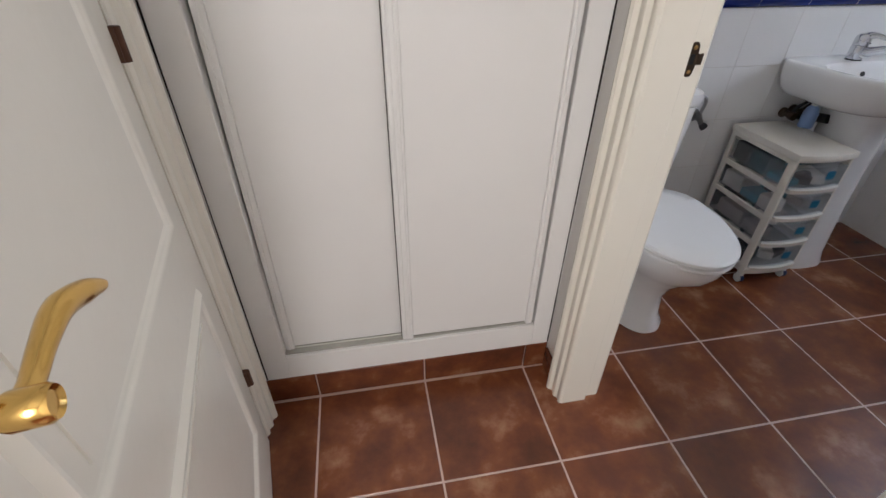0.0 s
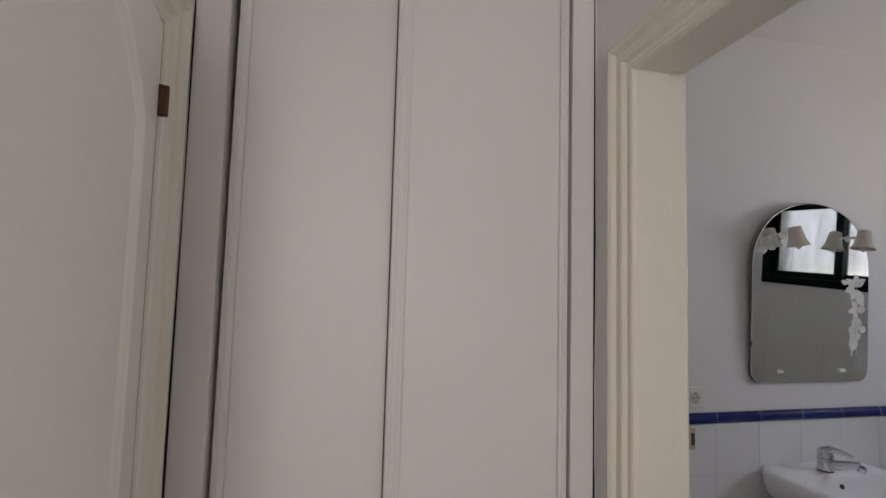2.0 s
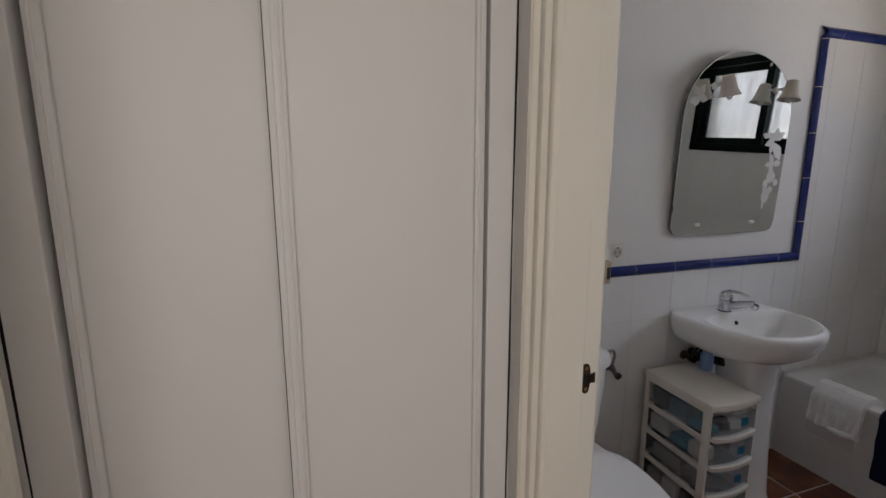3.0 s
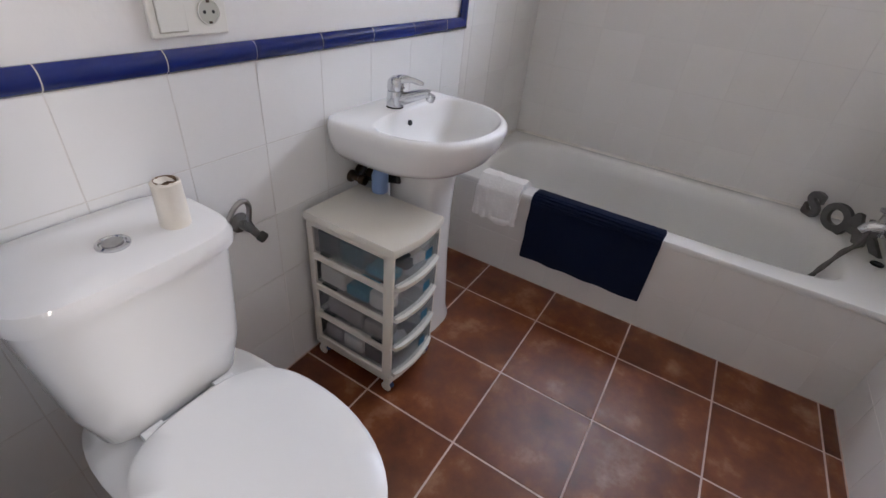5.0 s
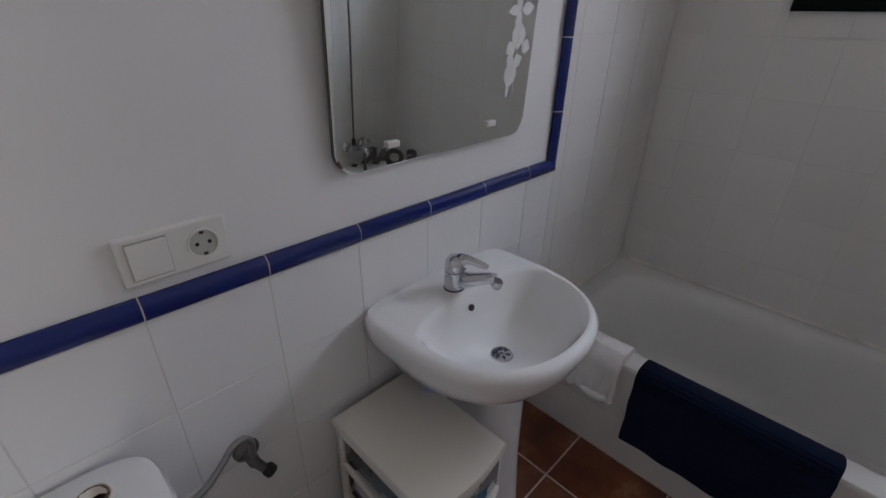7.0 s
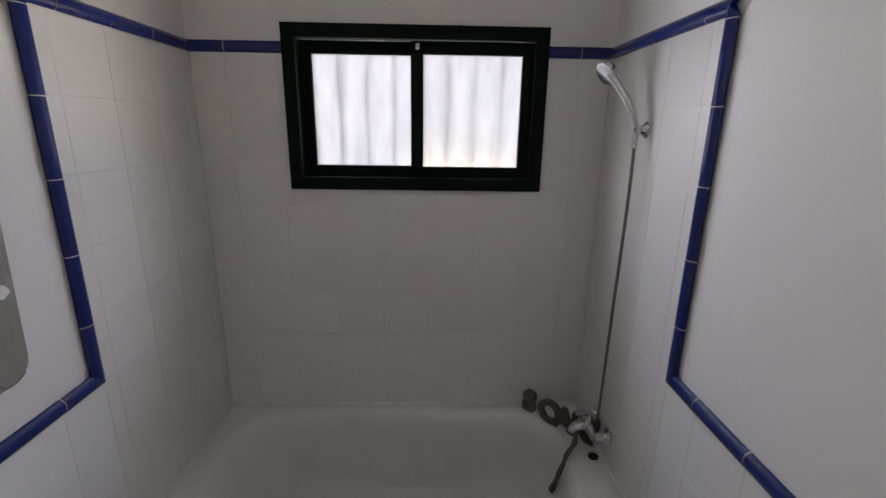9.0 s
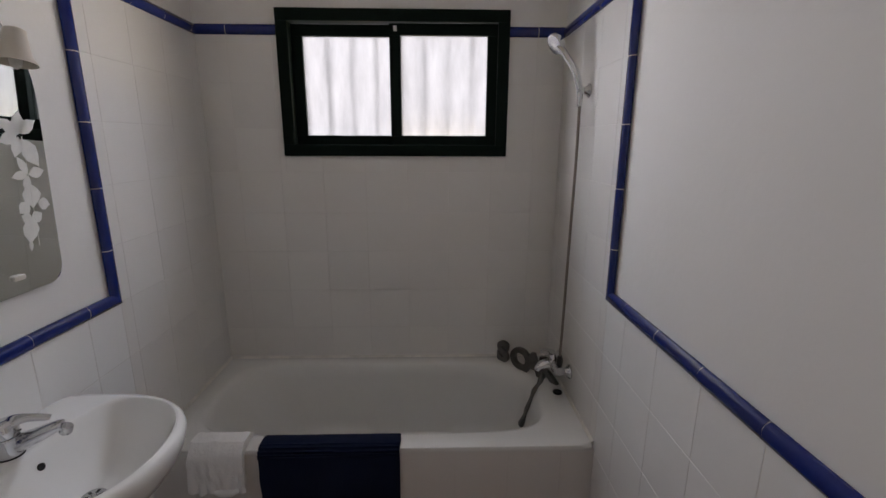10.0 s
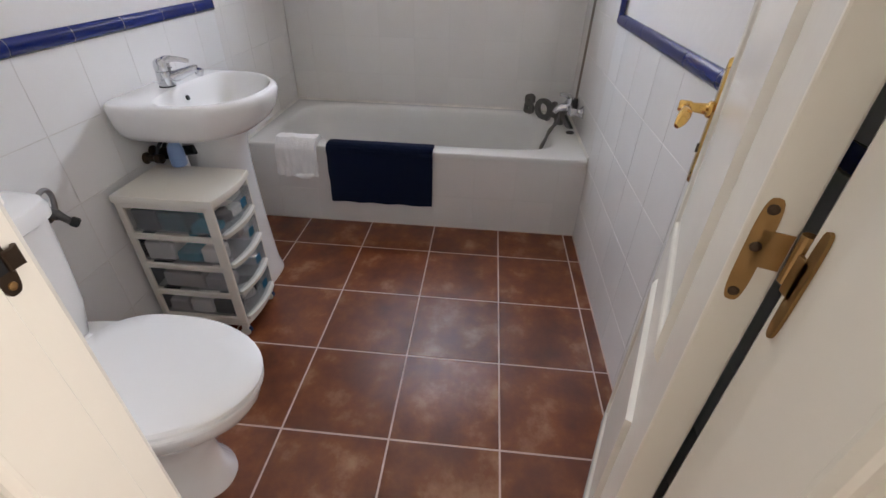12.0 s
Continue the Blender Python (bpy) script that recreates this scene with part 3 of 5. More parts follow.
seal = extrude_profile([(0, 0), (0.010, 0), (0.0, 0.009)], (0.01, NORTH - 0.0005, 0.4155), (BACK, NORTH - 0.0005, 0.4155), (0, -1, 0), (0, 0, 1))
extrude_profile([(0, 0), (0.010, 0), (0.0, 0.009)], (BACK - 0.0005, SOUTH, 0.4155), (BACK - 0.0005, NORTH, 0.4155), (-1, 0, 0), (0, 0, 1), bm=seal)
extrude_profile([(0, 0), (0.010, 0), (0.0, 0.009)], (0.01, SOUTH + 0.0005, 0.4155), (BACK, SOUTH + 0.0005, 0.4155), (0, 1, 0), (0, 0, 1), bm=seal)
part("sealant", seal, SEALANT, tub, "brownish sealant bead along the walls")

# ---- bath mixer, hose, hand shower ----
mixer = thing("bath_mixer", "limescaled chrome bath mixer tap on the tiled wall", "bath tap")
MX, MZ = 0.405, 0.535
body = tube([(MX - 0.075, SOUTH + 0.052, MZ), (MX + 0.075, SOUTH + 0.052, MZ)], 0.023, 16, smooth_steps=1)
part("body", body, CHROME, mixer, smooth=True)
for dx in (-0.075, 0.075):
    c = moved(lathe([(0.033, 0), (0.033, 0.006), (0.022, 0.016), (0.017, 0.03), (0.022, 0.05), (0.022, 0.064), (0.010, 0.072)], 20), pose(MX + dx, SOUTH, MZ, -90))
    part("wall_union", c, CHROME, mixer, smooth=True)
part("spout", tube([(MX, SOUTH + 0.05, MZ), (MX, SOUTH + 0.085, MZ + 0.002), (MX, SOUTH + 0.115, MZ - 0.010), (MX, SOUTH + 0.128, MZ - 0.03)], [0.024, 0.022, 0.019, 0.016], 14), CHROME, mixer, smooth=True)
part("cartridge", moved(lathe([(0.024, 0), (0.025, 0.03), (0.018, 0.045), (0.006, 0.05)], 20), pose(MX, SOUTH + 0.055, MZ + 0.008)), CHROME, mixer, smooth=True)
part("lever", tube([(MX, SOUTH + 0.055, MZ + 0.052), (MX - 0.010, SOUTH + 0.085, MZ + 0.066), (MX - 0.02, SOUTH + 0.12, MZ + 0.070)], [0.018, 0.014, 0.009], 12, flat=0.5), CHROME, mixer, smooth=True)
part("diverter", moved(lathe([(0.013, 0), (0.013, 0.02), (0.009, 0.026)], 16), pose(MX + 0.03, SOUTH + 0.055, MZ - 0.045)), CHROME, mixer, smooth=True)
part("hose_outlet", moved(lathe([(0.012, 0), (0.014, 0.012), (0.014, 0.035), (0.009, 0.05)], 16), pose(MX - 0.045, SOUTH + 0.04, MZ + 0.012)), BLACK, mixer, "dark plastic hose nut", smooth=True)
HOSE = material("brown_metal_hose", (0.20, 0.17, 0.145), 0.45, metal=0.7, vary=0.2, scale=60)
shower = thing("hand_shower", "chrome hand shower with metal hose hung in a wall bracket", "hand shower")
HX = 0.352
part("wall_bracket", moved(lathe([(0.027, 0), (0.027, 0.006), (0.018, 0.014), (0.013, 0.025), (0.016, 0.029), (0.016, 0.044), (0.008, 0.050)], 20), pose(HX, SOUTH - 0.004, 1.715, -90)), CHROME, shower, smooth=True)
hp = [(HX - 0.005, SOUTH + 0.036, 1.655), (HX + 0.003, SOUTH + 0.038, 1.72), (HX + 0.030, SOUTH + 0.050, 1.79), (HX + 0.070, SOUTH + 0.076, 1.850), (HX + 0.105, SOUTH + 0.098, 1.893)]
part("grip", tube(hp, [0.010, 0.0125, 0.0150, 0.0135, 0.015], 14), CHROME, shower, smooth=True)
head_m = look((HX + 0.118, SOUTH + 0.112, 1.903), (HX + 0.02, SOUTH + 0.42, 1.70))
part("head", moved(lathe([(0.012, 0.034), (0.027, 0.027), (0.040, 0.012), (0.042, 0.0), (0.039, -0.006), (0.012, -0.007)], 28), head_m), CHROME, shower, smooth=True)
ring = bmesh.new()
for r, n in ((0.012, 8), (0.022, 14), (0.030, 20)):
    for k in range(n):
        a = 2 * math.pi * k / n
        box(r * math.cos(a) - 0.0014, r * math.cos(a) + 0.0014, r * math.sin(a) - 0.0014, r * math.sin(a) + 0.0014, -0.009, -0.006, bm=ring)
part("nozzles", moved(ring, head_m), BLACK, shower, "ring of dark spray nozzles")
part("hose", tube([(HX - 0.005, SOUTH + 0.036, 1.66), (HX - 0.004, SOUTH + 0.034, 1.45), (HX + 0.003, SOUTH + 0.036, 1.1), (HX + 0.006, SOUTH + 0.038, 0.8), (MX - 0.045, SOUTH + 0.040, 0.59)], 0.0058, 10, smooth_steps=8), HOSE, shower, "dull ribbed metal hose", smooth=True)
CHAIN = material("dark_metal_hose", (0.13, 0.125, 0.12), 0.45, metal=0.8, vary=0.3, scale=80)
cord = thing("plug_chain", "dark looped metal hose hanging below the bath tap", "chain")
S = SOUTH
part("loop", tube([(MX - 0.01, S + 0.106, MZ - 0.02), (MX - 0.02, S + 0.118, 0.465), (MX - 0.03, S + 0.134, 0.430), (MX - 0.04, S + 0.156, 0.392), (MX - 0.05, S + 0.172, 0.345), (MX - 0.056, S + 0.192, 0.302),
                   (MX - 0.056, S + 0.208, 0.270), (MX - 0.052, S + 0.198, 0.250), (MX - 0.050, S + 0.188, 0.284), (MX - 0.046, S + 0.180, 0.335), (MX - 0.040, S + 0.158, 0.385), (MX - 0.032, S + 0.146, 0.424),
                   (MX - 0.018, S + 0.108, 0.462), (MX - 0.005, S + 0.110, 0.500)], 0.0078, 8), CHAIN, cord, smooth=True)

# ---- decorative letters at the corner of the tub ----
sign = thing("letter_sign", "tarnished grey metal letters standing on the tub's corner", "decorative letters")
LETTER = material("tarnished_letters", (0.15, 0.145, 0.14), 0.45, metal=0.7, vary=0.25, scale=40)
a0, a1 = Vector((0.698, -0.122, 0.4165)), Vector((0.445, -0.350, 0.4165))
for k, ch in enumerate("SOAK"):
    cu = bpy.data.curves.new("letter", "FONT")
    cu.body, cu.size, cu.extrude, cu.bevel_depth, cu.offset = ch, 0.146, 0.009, 0.0015, 0.0055
    tmp = bpy.data.objects.new("letter", cu)
    scene.collection.objects.link(tmp)
    bpy.context.view_layer.update()
    me = bpy.data.meshes.new_from_object(tmp)
    bpy.data.objects.remove(tmp)
    me.materials.clear()
    me.materials.append(LETTER)
    ob = new("letter", me)
    ob.parent = sign
    p = a0.lerp(a1, (k + 0.02) / 4)
    ob.matrix_basis = Matrix.Translation(p) @ pose(0, 0, 0.001, 90, 0, math.degrees(math.atan2(a1.y - a0.y, a1.x - a0.x)))

# ---- washbasin on its pedestal ----
basin = thing("washbasin", "white ceramic pedestal washbasin against the tiled wall", "washbasin")
CX = -0.525


def basin_ring(w, front, z, back=NORTH - 0.001, inset=0.0, n=56):
    """A D-shaped outline: straight along the wall, rounded in front."""
    pts = []
    yc = back - 0.155
    for i in range(n):
        a = 2 * math.pi * i / n
        c, s = math.cos(a), math.sin(a)
        if s >= 0:
            x, y = w * math.copysign(abs(c) ** 0.22, c), yc + (back - yc) * abs(s) ** 0.22
            x *= 0.97 + 0.03 * (1 - s)
        else:
            x, y = w * math.copysign(abs(c) ** 0.86, c), yc - (yc - front) * abs(s) ** 0.92
        pts.append((CX + x, y, z))
    return pts


def bowl_ring(rx, front, back, z, n=56):
    """The opening of the bowl: nearly straight towards the tap, rounded in front."""
    yc = back - 0.30 * (back - front)
    pts = []
    for i in range(n):
        a = 2 * math.pi * i / n
        c, s = math.cos(a), math.sin(a)
        if s >= 0:
            x, y = rx * math.copysign(abs(c) ** 0.62, c), yc + (back - yc) * abs(s) ** 0.70 - 0.010 * abs(c) * s
        else:
            x, y = rx * math.copysign(abs(c) ** 0.90, c), yc - (yc - front) * abs(s) ** 0.92
        pts.append((CX + 0.005 + x, y, z))
    return pts


rings = [basin_ring(0.115, 1.00, 0.671), basin_ring(0.160, 0.955, 0.678), basin_ring(0.205, 0.908, 0.695), basin_ring(0.233, 0.874, 0.722), basin_ring(0.248, 0.853, 0.757),
         basin_ring(0.253, 0.845, 0.785), basin_ring(0.254, 0.843, 0.800), basin_ring(0.251, 0.846, 0.810), basin_ring(0.245, 0.853, 0.8155),
         basin_ring(0.238, 0.862, 0.8165, back=NORTH - 0.012),
         bowl_ring(0.228, 0.863, 1.166, 0.8175), bowl_ring(0.222, 0.868, 1.160, 0.8160), bowl_ring(0.216, 0.873, 1.153, 0.808), bowl_ring(0.206, 0.882, 1.146, 0.790), bowl_ring(0.185, 0.900, 1.132, 0.752),
         bowl_ring(0.148, 0.932, 1.112, 0.718), bowl_ring(0.092, 0.976, 1.086, 0.696), bowl_ring(0.035, 1.011, 1.069, 0.686), bowl_ring(0.024, 1.017, 1.063, 0.682)]
part("bowl", loft(rings, (True, True)), CERAMIC, basin, smooth=True)
ped = [superellipse(CX, cy, rx, ry, z, 36, 3.0) for z, rx, ry, cy in ((0.0, 0.118, 0.115, 1.10), (0.012, 0.118, 0.115, 1.10), (0.06, 0.106, 0.104, 1.10), (0.3, 0.093, 0.096, 1.105), (0.5, 0.092, 0.096, 1.11), (0.60, 0.092, 0.10, 1.11), (0.68, 0.104, 0.12, 1.11))]
part("pedestal", loft([[(x + 0.025, y - 0.013, z) for x, y, z in r] for r in ped]), CERAMIC, basin, smooth=True)
part("waste", moved(lathe([(0.008, 0.001), (0.011, 0.0035), (0.026, 0.0035), (0.029, 0.0)], 28, cap=(True, False)), pose(CX + 0.005, 1.041, 0.6845)), CHROME, basin, "chrome waste grid", smooth=True)
for k in range(6):
    a = k * math.pi / 3
    part("waste_slot", moved(box(0.010, 0.021, -0.0028, 0.0028, 0.0036, 0.0042), pose(CX + 0.005, 1.041, 0.6845) @ pose(0, 0, 0, 0, 0, math.degrees(a))), BLACK, basin)
part("overflow", moved(lathe([(0.0085, 0), (0.0085, 0.004), (0.006, 0.004)], 18), pose(CX - 0.004, 1.1400, 0.778, 72)), BLACK, basin, "small dark overflow hole")
logo = box(CX + 0.045, CX + 0.075, 1.238, 1.242, 0.8168, 0.8172)
part("maker_mark", logo, material("mark_grey", (0.35, 0.36, 0.38), 0.4), basin)

tap = thing("basin_tap", "chrome single-lever mixer tap on the washbasin", "tap")
TX, TY, TZ = CX - 0.012, 1.192, 0.8165
part("base_ring", moved(lathe([(0.0265, 0), (0.0265, 0.004), (0.0245, 0.006)], 24), pose(TX, TY, TZ)), BLACK, tap, smooth=True)
part("body", moved(lathe([(0.0255, 0.004), (0.0262, 0.014), (0.0256, 0.030), (0.0252, 0.044), (0.0240, 0.050)], 28), pose(TX, TY, TZ)), CHROME, tap, smooth=True)
part("spout", tube([(TX, TY + 0.004, TZ + 0.022), (TX + 0.010, TY - 0.026, TZ + 0.030), (TX + 0.020, TY - 0.058, TZ + 0.042), (TX + 0.030, TY - 0.088, TZ + 0.053), (TX + 0.034, TY - 0.100, TZ + 0.054)],
                   [0.0225, 0.0215, 0.0170, 0.0140, 0.0135], 18, flat=0.80), CHROME, tap, smooth=True)
part("aerator", moved(lathe([(0.0120, 0), (0.0135, 0.003), (0.0135, 0.017), (0.0115, 0.020)], 20), pose(TX + 0.0345, TY - 0.102, TZ + 0.034, 18)), CHROME, tap, smooth=True)
part("cap", moved(lathe([(0.0236, 0.051), (0.0252, 0.054), (0.0250, 0.068), (0.0225, 0.080), (0.0150, 0.0875), (0.003, 0.0895)], 28), pose(TX, TY, TZ)), CHROME, tap, smooth=True)
part("lever", tube([(TX - 0.002, TY + 0.012, TZ + 0.074), (TX + 0.006, TY - 0.016, TZ + 0.0845), (TX + 0.016, TY - 0.042, TZ + 0.0860), (TX + 0.026, TY - 0.070, TZ + 0.0800), (TX + 0.030, TY - 0.080, TZ + 0.0775)],
                   [0.0185, 0.0155, 0.0100, 0.0085, 0.0060], 16, flat=0.40), CHROME, tap, smooth=True)
part("indicator", box(TX + 0.0075, TX + 0.0115, TY - 0.0262, TY - 0.0246, TZ + 0.058, TZ + 0.062), BLACK, tap)

# pipes below the basin
pipes = thing("waste_pipe", "dark waste fittings and angle valves behind the pedestal", "pipes")
for i, x in enumerate((-0.652, -0.612)):
    part("angle_valve", moved(lathe([(0.020, 0), (0.020, 0.006), (0.011, 0.012), (0.011, 0.035), (0.016, 0.04), (0.016, 0.06)], 16), pose(x, NORTH - 0.001, 0.600 + 0.01 * i, 90)), BRONZE, pipes, smooth=True)
    part("supply_hose", tube([(x, NORTH - 0.04, 0.606), (x + 0.015, NORTH - 0.05, 0.64), (x + 0.06, NORTH - 0.06, 0.67), (-0.60, NORTH - 0.09, 0.70)], 0.006, 8), BLACK, pipes, smooth=True)
part("trap", tube([(-0.60, 1.12, 0.62), (-0.605, 1.18, 0.61), (-0.61, 1.22, 0.60), (-0.61, NORTH, 0.60)], 0.017, 12), BLACK, pipes, "black plastic trap", smooth=True)
bottle = thing("blue_bottle", "light blue plastic bottle standing on the drawer unit", "bottle", pose(-0.640, 1.165, 0.5765))
bb = part("body", lathe([(0.024, 0), (0.026, 0.004), (0.026, 0.055), (0.020, 0.075), (0.010, 0.085)], 20), material("pale_blue_plastic", (0.22, 0.33, 0.56), 0.35, vary=0.05), bottle, smooth=True)
part("cap", lathe([(0.011, 0.083), (0.011, 0.102), (0.008, 0.104)], 16), SOCKET_WHITE, bottle, smooth=True)

# ---- toilet ----
wc = thing("toilet", "white ceramic close-coupled toilet with its lid down", "toilet")
WX = -1.395


def egg(rx, y0, y1, z, n=48, back=2.8, front=2.0, mid=0.60):
    """An egg outline about WX: y1 at the wall side, y0 in front."""
    ym = y0 + (y1 - y0) * mid
    pts = []
    for i in range(n):
        a = 2 * math.pi * i / n
        c, s = math.cos(a), math.sin(a)
        p = back if s >= 0 else front
        ry = (y1 - ym) if s >= 0 else (ym - y0)
        pts.append((WX + rx * math.copysign(abs(c) ** (2 / p), c), ym + ry * math.copysign(abs(s) ** (2 / p), s), z))
    return pts


part("pan", loft([egg(0.105, 0.735, 1.10, 0, front=2.3), egg(0.105, 0.735, 1.10, 0.012, front=2.3), egg(0.090, 0.752, 1.10, 0.06), egg(0.085, 0.758, 1.11, 0.15), egg(0.098, 0.730, 1.13, 0.215),
                  egg(0.135, 0.672, 1.16, 0.275), egg(0.165, 0.615, 1.20, 0.325), egg(0.178, 0.590, 1.235, 0.365), egg(0.180, 0.585, 1.245, 0.388), egg(0.170, 0.60, 1.24, 0.394)]), CERAMIC, wc, smooth=True)
part("seat", loft([egg(0.174, 0.584, 1.035, 0.396), egg(0.180, 0.577, 1.04, 0.400), egg(0.180, 0.577, 1.04, 0.408), egg(0.176, 0.583, 1.036, 0.412)]), SEAT_PLASTIC, wc, smooth=True)
part("lid", loft([egg(0.176, 0.580, 1.04, 0.4155), egg(0.181, 0.574, 1.043, 0.419), egg(0.181, 0.574, 1.043, 0.428), egg(0.174, 0.583, 1.036, 0.4345), egg(0.12, 0.65, 0.99, 0.4375), egg(0.03, 0.78, 0.9, 0.4385)]), SEAT_PLASTIC, wc, smooth=True)
for dx in (-0.075, 0.075):
    part("seat_hinge", tube([(WX + dx - 0.02, 1.048, 0.416), (WX + dx + 0.02, 1.048, 0.416)], 0.011, 12, smooth_steps=1), SEAT_PLASTIC, wc, smooth=True)


def tank_ring(rx, y0, y1, z, p=4.5, n=48):
    return superellipse(WX, (y0 + y1) / 2, rx, (y1 - y0) / 2, z, n, p)


part("tank", loft([tank_ring(0.120, 1.075, 1.255, 0.392), tank_ring(0.140, 1.062, 1.262, 0.41), tank_ring(0.160, 1.050, 1.266, 0.50), tank_ring(0.172, 1.044, 1.268, 0.65), tank_ring(0.176, 1.042, 1.268, 0.722)]), CERAMIC, wc, smooth=True)
part("tank_lid", loft([tank_ring(0.174, 1.040, 1.268, 0.726), tank_ring(0.184, 1.030, 1.270, 0.730), tank_ring(0.186, 1.028, 1.270, 0.752), tank_ring(0.180, 1.034, 1.268, 0.766), tank_ring(0.160, 1.050, 1.26, 0.772), tank_ring(0.06, 1.11, 1.2, 0.776)]), CERAMIC, wc, smooth=True)
btn = part("flush_button", moved(lathe([(0.026, 0), (0.026, 0.005), (0.021, 0.007), (0.019, 0.004), (0.0, 0.005)], 28, cap=(True, False)), pose(WX, 1.125, 0.7745)), CHROME, wc, "round chrome flush button", smooth=True)
part("button_half", moved(lathe([(0.016, 0), (0.015, 0.0025), (0.0, 0.003)], 24, cap=(True, False)), pose(WX, 1.125, 0.7795)), DULL_CHROME, btn, smooth=True)

roll = thing("paper_roll", "nearly used-up toilet paper roll standing on the toilet tank", "toilet paper", pose(-1.292, 1.116, 0.772) @ Matrix.Diagonal((0.84, 0.84, 0.95, 1)))
PAPER = material("tissue_paper", (0.78, 0.74, 0.66), 0.9, vary=0.06, scale=30, bump=0.002, bump_scale=70)
rb = lathe([(0.0285, 0), (0.0305, 0.002), (0.0295, 0.05), (0.0285, 0.090), (0.026, 0.092), (0.023, 0.089), (0.0225, 0.004), (0.0225, 0.0)], 28, cap=(False, False))
for v in rb.verts:
    a = math.atan2(v.co.y, v.co.x)
    v.co.x *= 1 + 0.03 * math.sin(3 * a + 40 * v.co.z)
    v.co.y *= 1 + 0.03 * math.cos(2 * a - 30 * v.co.z)
part("paper", rb, PAPER, roll, smooth=True)
part("core", lathe([(0.0218, 0.0), (0.0218, 0.094), (0.0205, 0.094), (0.0205, 0.0)], 24, cap=(False, False)), material("cardboard", (0.20, 0.13, 0.08), 0.9, vary=0.2), roll, "brown cardboard core", smooth=True)
crumple, loops = bmesh.new(), []
for j in range(5):
    v, ring = j / 4, []
    for i in range(28):
        a = 2 * math.pi * i / 28
        r = 0.0290 * (1 - v) + 0.0135 * v * (1 + 0.25 * noise.noise(Vector((math.cos(a) * 2, math.sin(a) * 2, 5))))
        ring.append(crumple.verts.new((r * math.cos(a) + 0.006 * v, r * math.sin(a) - 0.004 * v, 0.0885 + 0.006 * math.sin(math.pi * min(1, v * 1.2)) + 0.004 * noise.noise(Vector((3 * math.cos(a), 3 * math.sin(a), v * 4))) - 0.004 * v)))
    loops.append(ring)
for a, b in zip(loops, loops[1:]):
    for i in range(28):
        crumple.faces.new((a[i], a[(i + 1) % 28], b[(i + 1) % 28], b[i]))
part("crumpled_end", crumple, PAPER, roll, smooth=True)

TARNISH = material("tarnished_valve", (0.16, 0.16, 0.155), 0.4, metal=0.8, vary=0.35, scale=70, bump=0.001, bump_scale=120)
valve = thing("toilet_valve", "tarnished grey angle valve with bent pipe beside the toilet", "angle valve")
part("rosette", moved(lathe([(0.027, 0), (0.026, 0.006), (0.013, 0.014), (0.012, 0.045)], 22), pose(-1.068, NORTH, 0.612, 90)), TARNISH, valve, smooth=True)
part("body", tube([(-1.068, NORTH - 0.035, 0.635), (-1.068, NORTH - 0.042, 0.615), (-1.052, NORTH - 0.050, 0.585)], [0.009, 0.0105, 0.0095], 12), TARNISH, valve, smooth=True)
part("knob", moved(lathe([(0.011, 0), (0.014, 0.004), (0.014, 0.018), (0.009, 0.022)], 16), look((-1.052, NORTH - 0.048, 0.588), (-1.12, NORTH + 0.06, 0.68))), BLACK, valve, smooth=True)
part("supply_pipe", tube([(-1.068, NORTH - 0.040, 0.630), (-1.066, NORTH - 0.048, 0.672), (-1.077, NORTH - 0.050, 0.694), (-1.100, NORTH - 0.048, 0.689), (-1.127, NORTH - 0.044, 0.655), (-1.165, NORTH - 0.05, 0.630), (-1.22, NORTH - 0.06, 0.622)], 0.0066, 10), DULL_CHROME, valve, smooth=True)

# ---- socket and switch, hall switch ----
sw = thing("switch_socket", "cream plate with light switch and round socket above blue trim", "switch and socket")
PY = NORTH + G
part("plate", box(-1.168, -1.010, PY - 0.012, PY, 1.047, 1.128, 0.004, 2), SOCKET_WHITE, sw)
part("rocker_gap", box(-1.1553, -1.0987, PY - 0.0128, PY - 0.011, 1.0555, 1.1185), material("gap_shade", (0.48, 0.46, 0.41), 0.8), sw)
part("switch_rocker", moved(box(-0.027, 0.027, -0.0028, 0, -0.029, 0.029, 0.001), pose(-1.127, PY - 0.0125, 1.087, 1.5)), SOCKET_WHITE, sw)
# the shading of the socket's recess is put into this darker colour
WELL_SHADE = material("socket_well", (0.50, 0.50, 0.44), 0.45, vary=0.05)
sk = part("socket", moved(lathe([(0.0245, 0.0), (0.0240, 0.0030), (0.0222, 0.0030), (0.0212, 0.0008)], 32, cap=(False, True)), pose(-1.050, PY - 0.0120, 1.088, 90)), SOCKET_WHITE, sw, smooth=True)
part("socket_well", moved(lathe([(0.0213, 0.0009), (0.0205, 0.0012)], 32), pose(-1.050, PY - 0.0120, 1.088, 90)), WELL_SHADE, sk)
for dx in (-0.0095, 0.0095):
    part("pin_hole", moved(lathe([(0.0034, 0), (0.0034, 0.0016)], 12), pose(-1.050 + dx, PY - 0.0120, 1.088, 90)), BLACK, sk)
for dz in (-0.0185, 0.0185):
    part("earth_clip", box(-1.0532, -1.0468, PY - 0.0150, PY - 0.0125, 1.088 + dz - 0.0022, 1.088 + dz + 0.0022), BRONZE, sk)

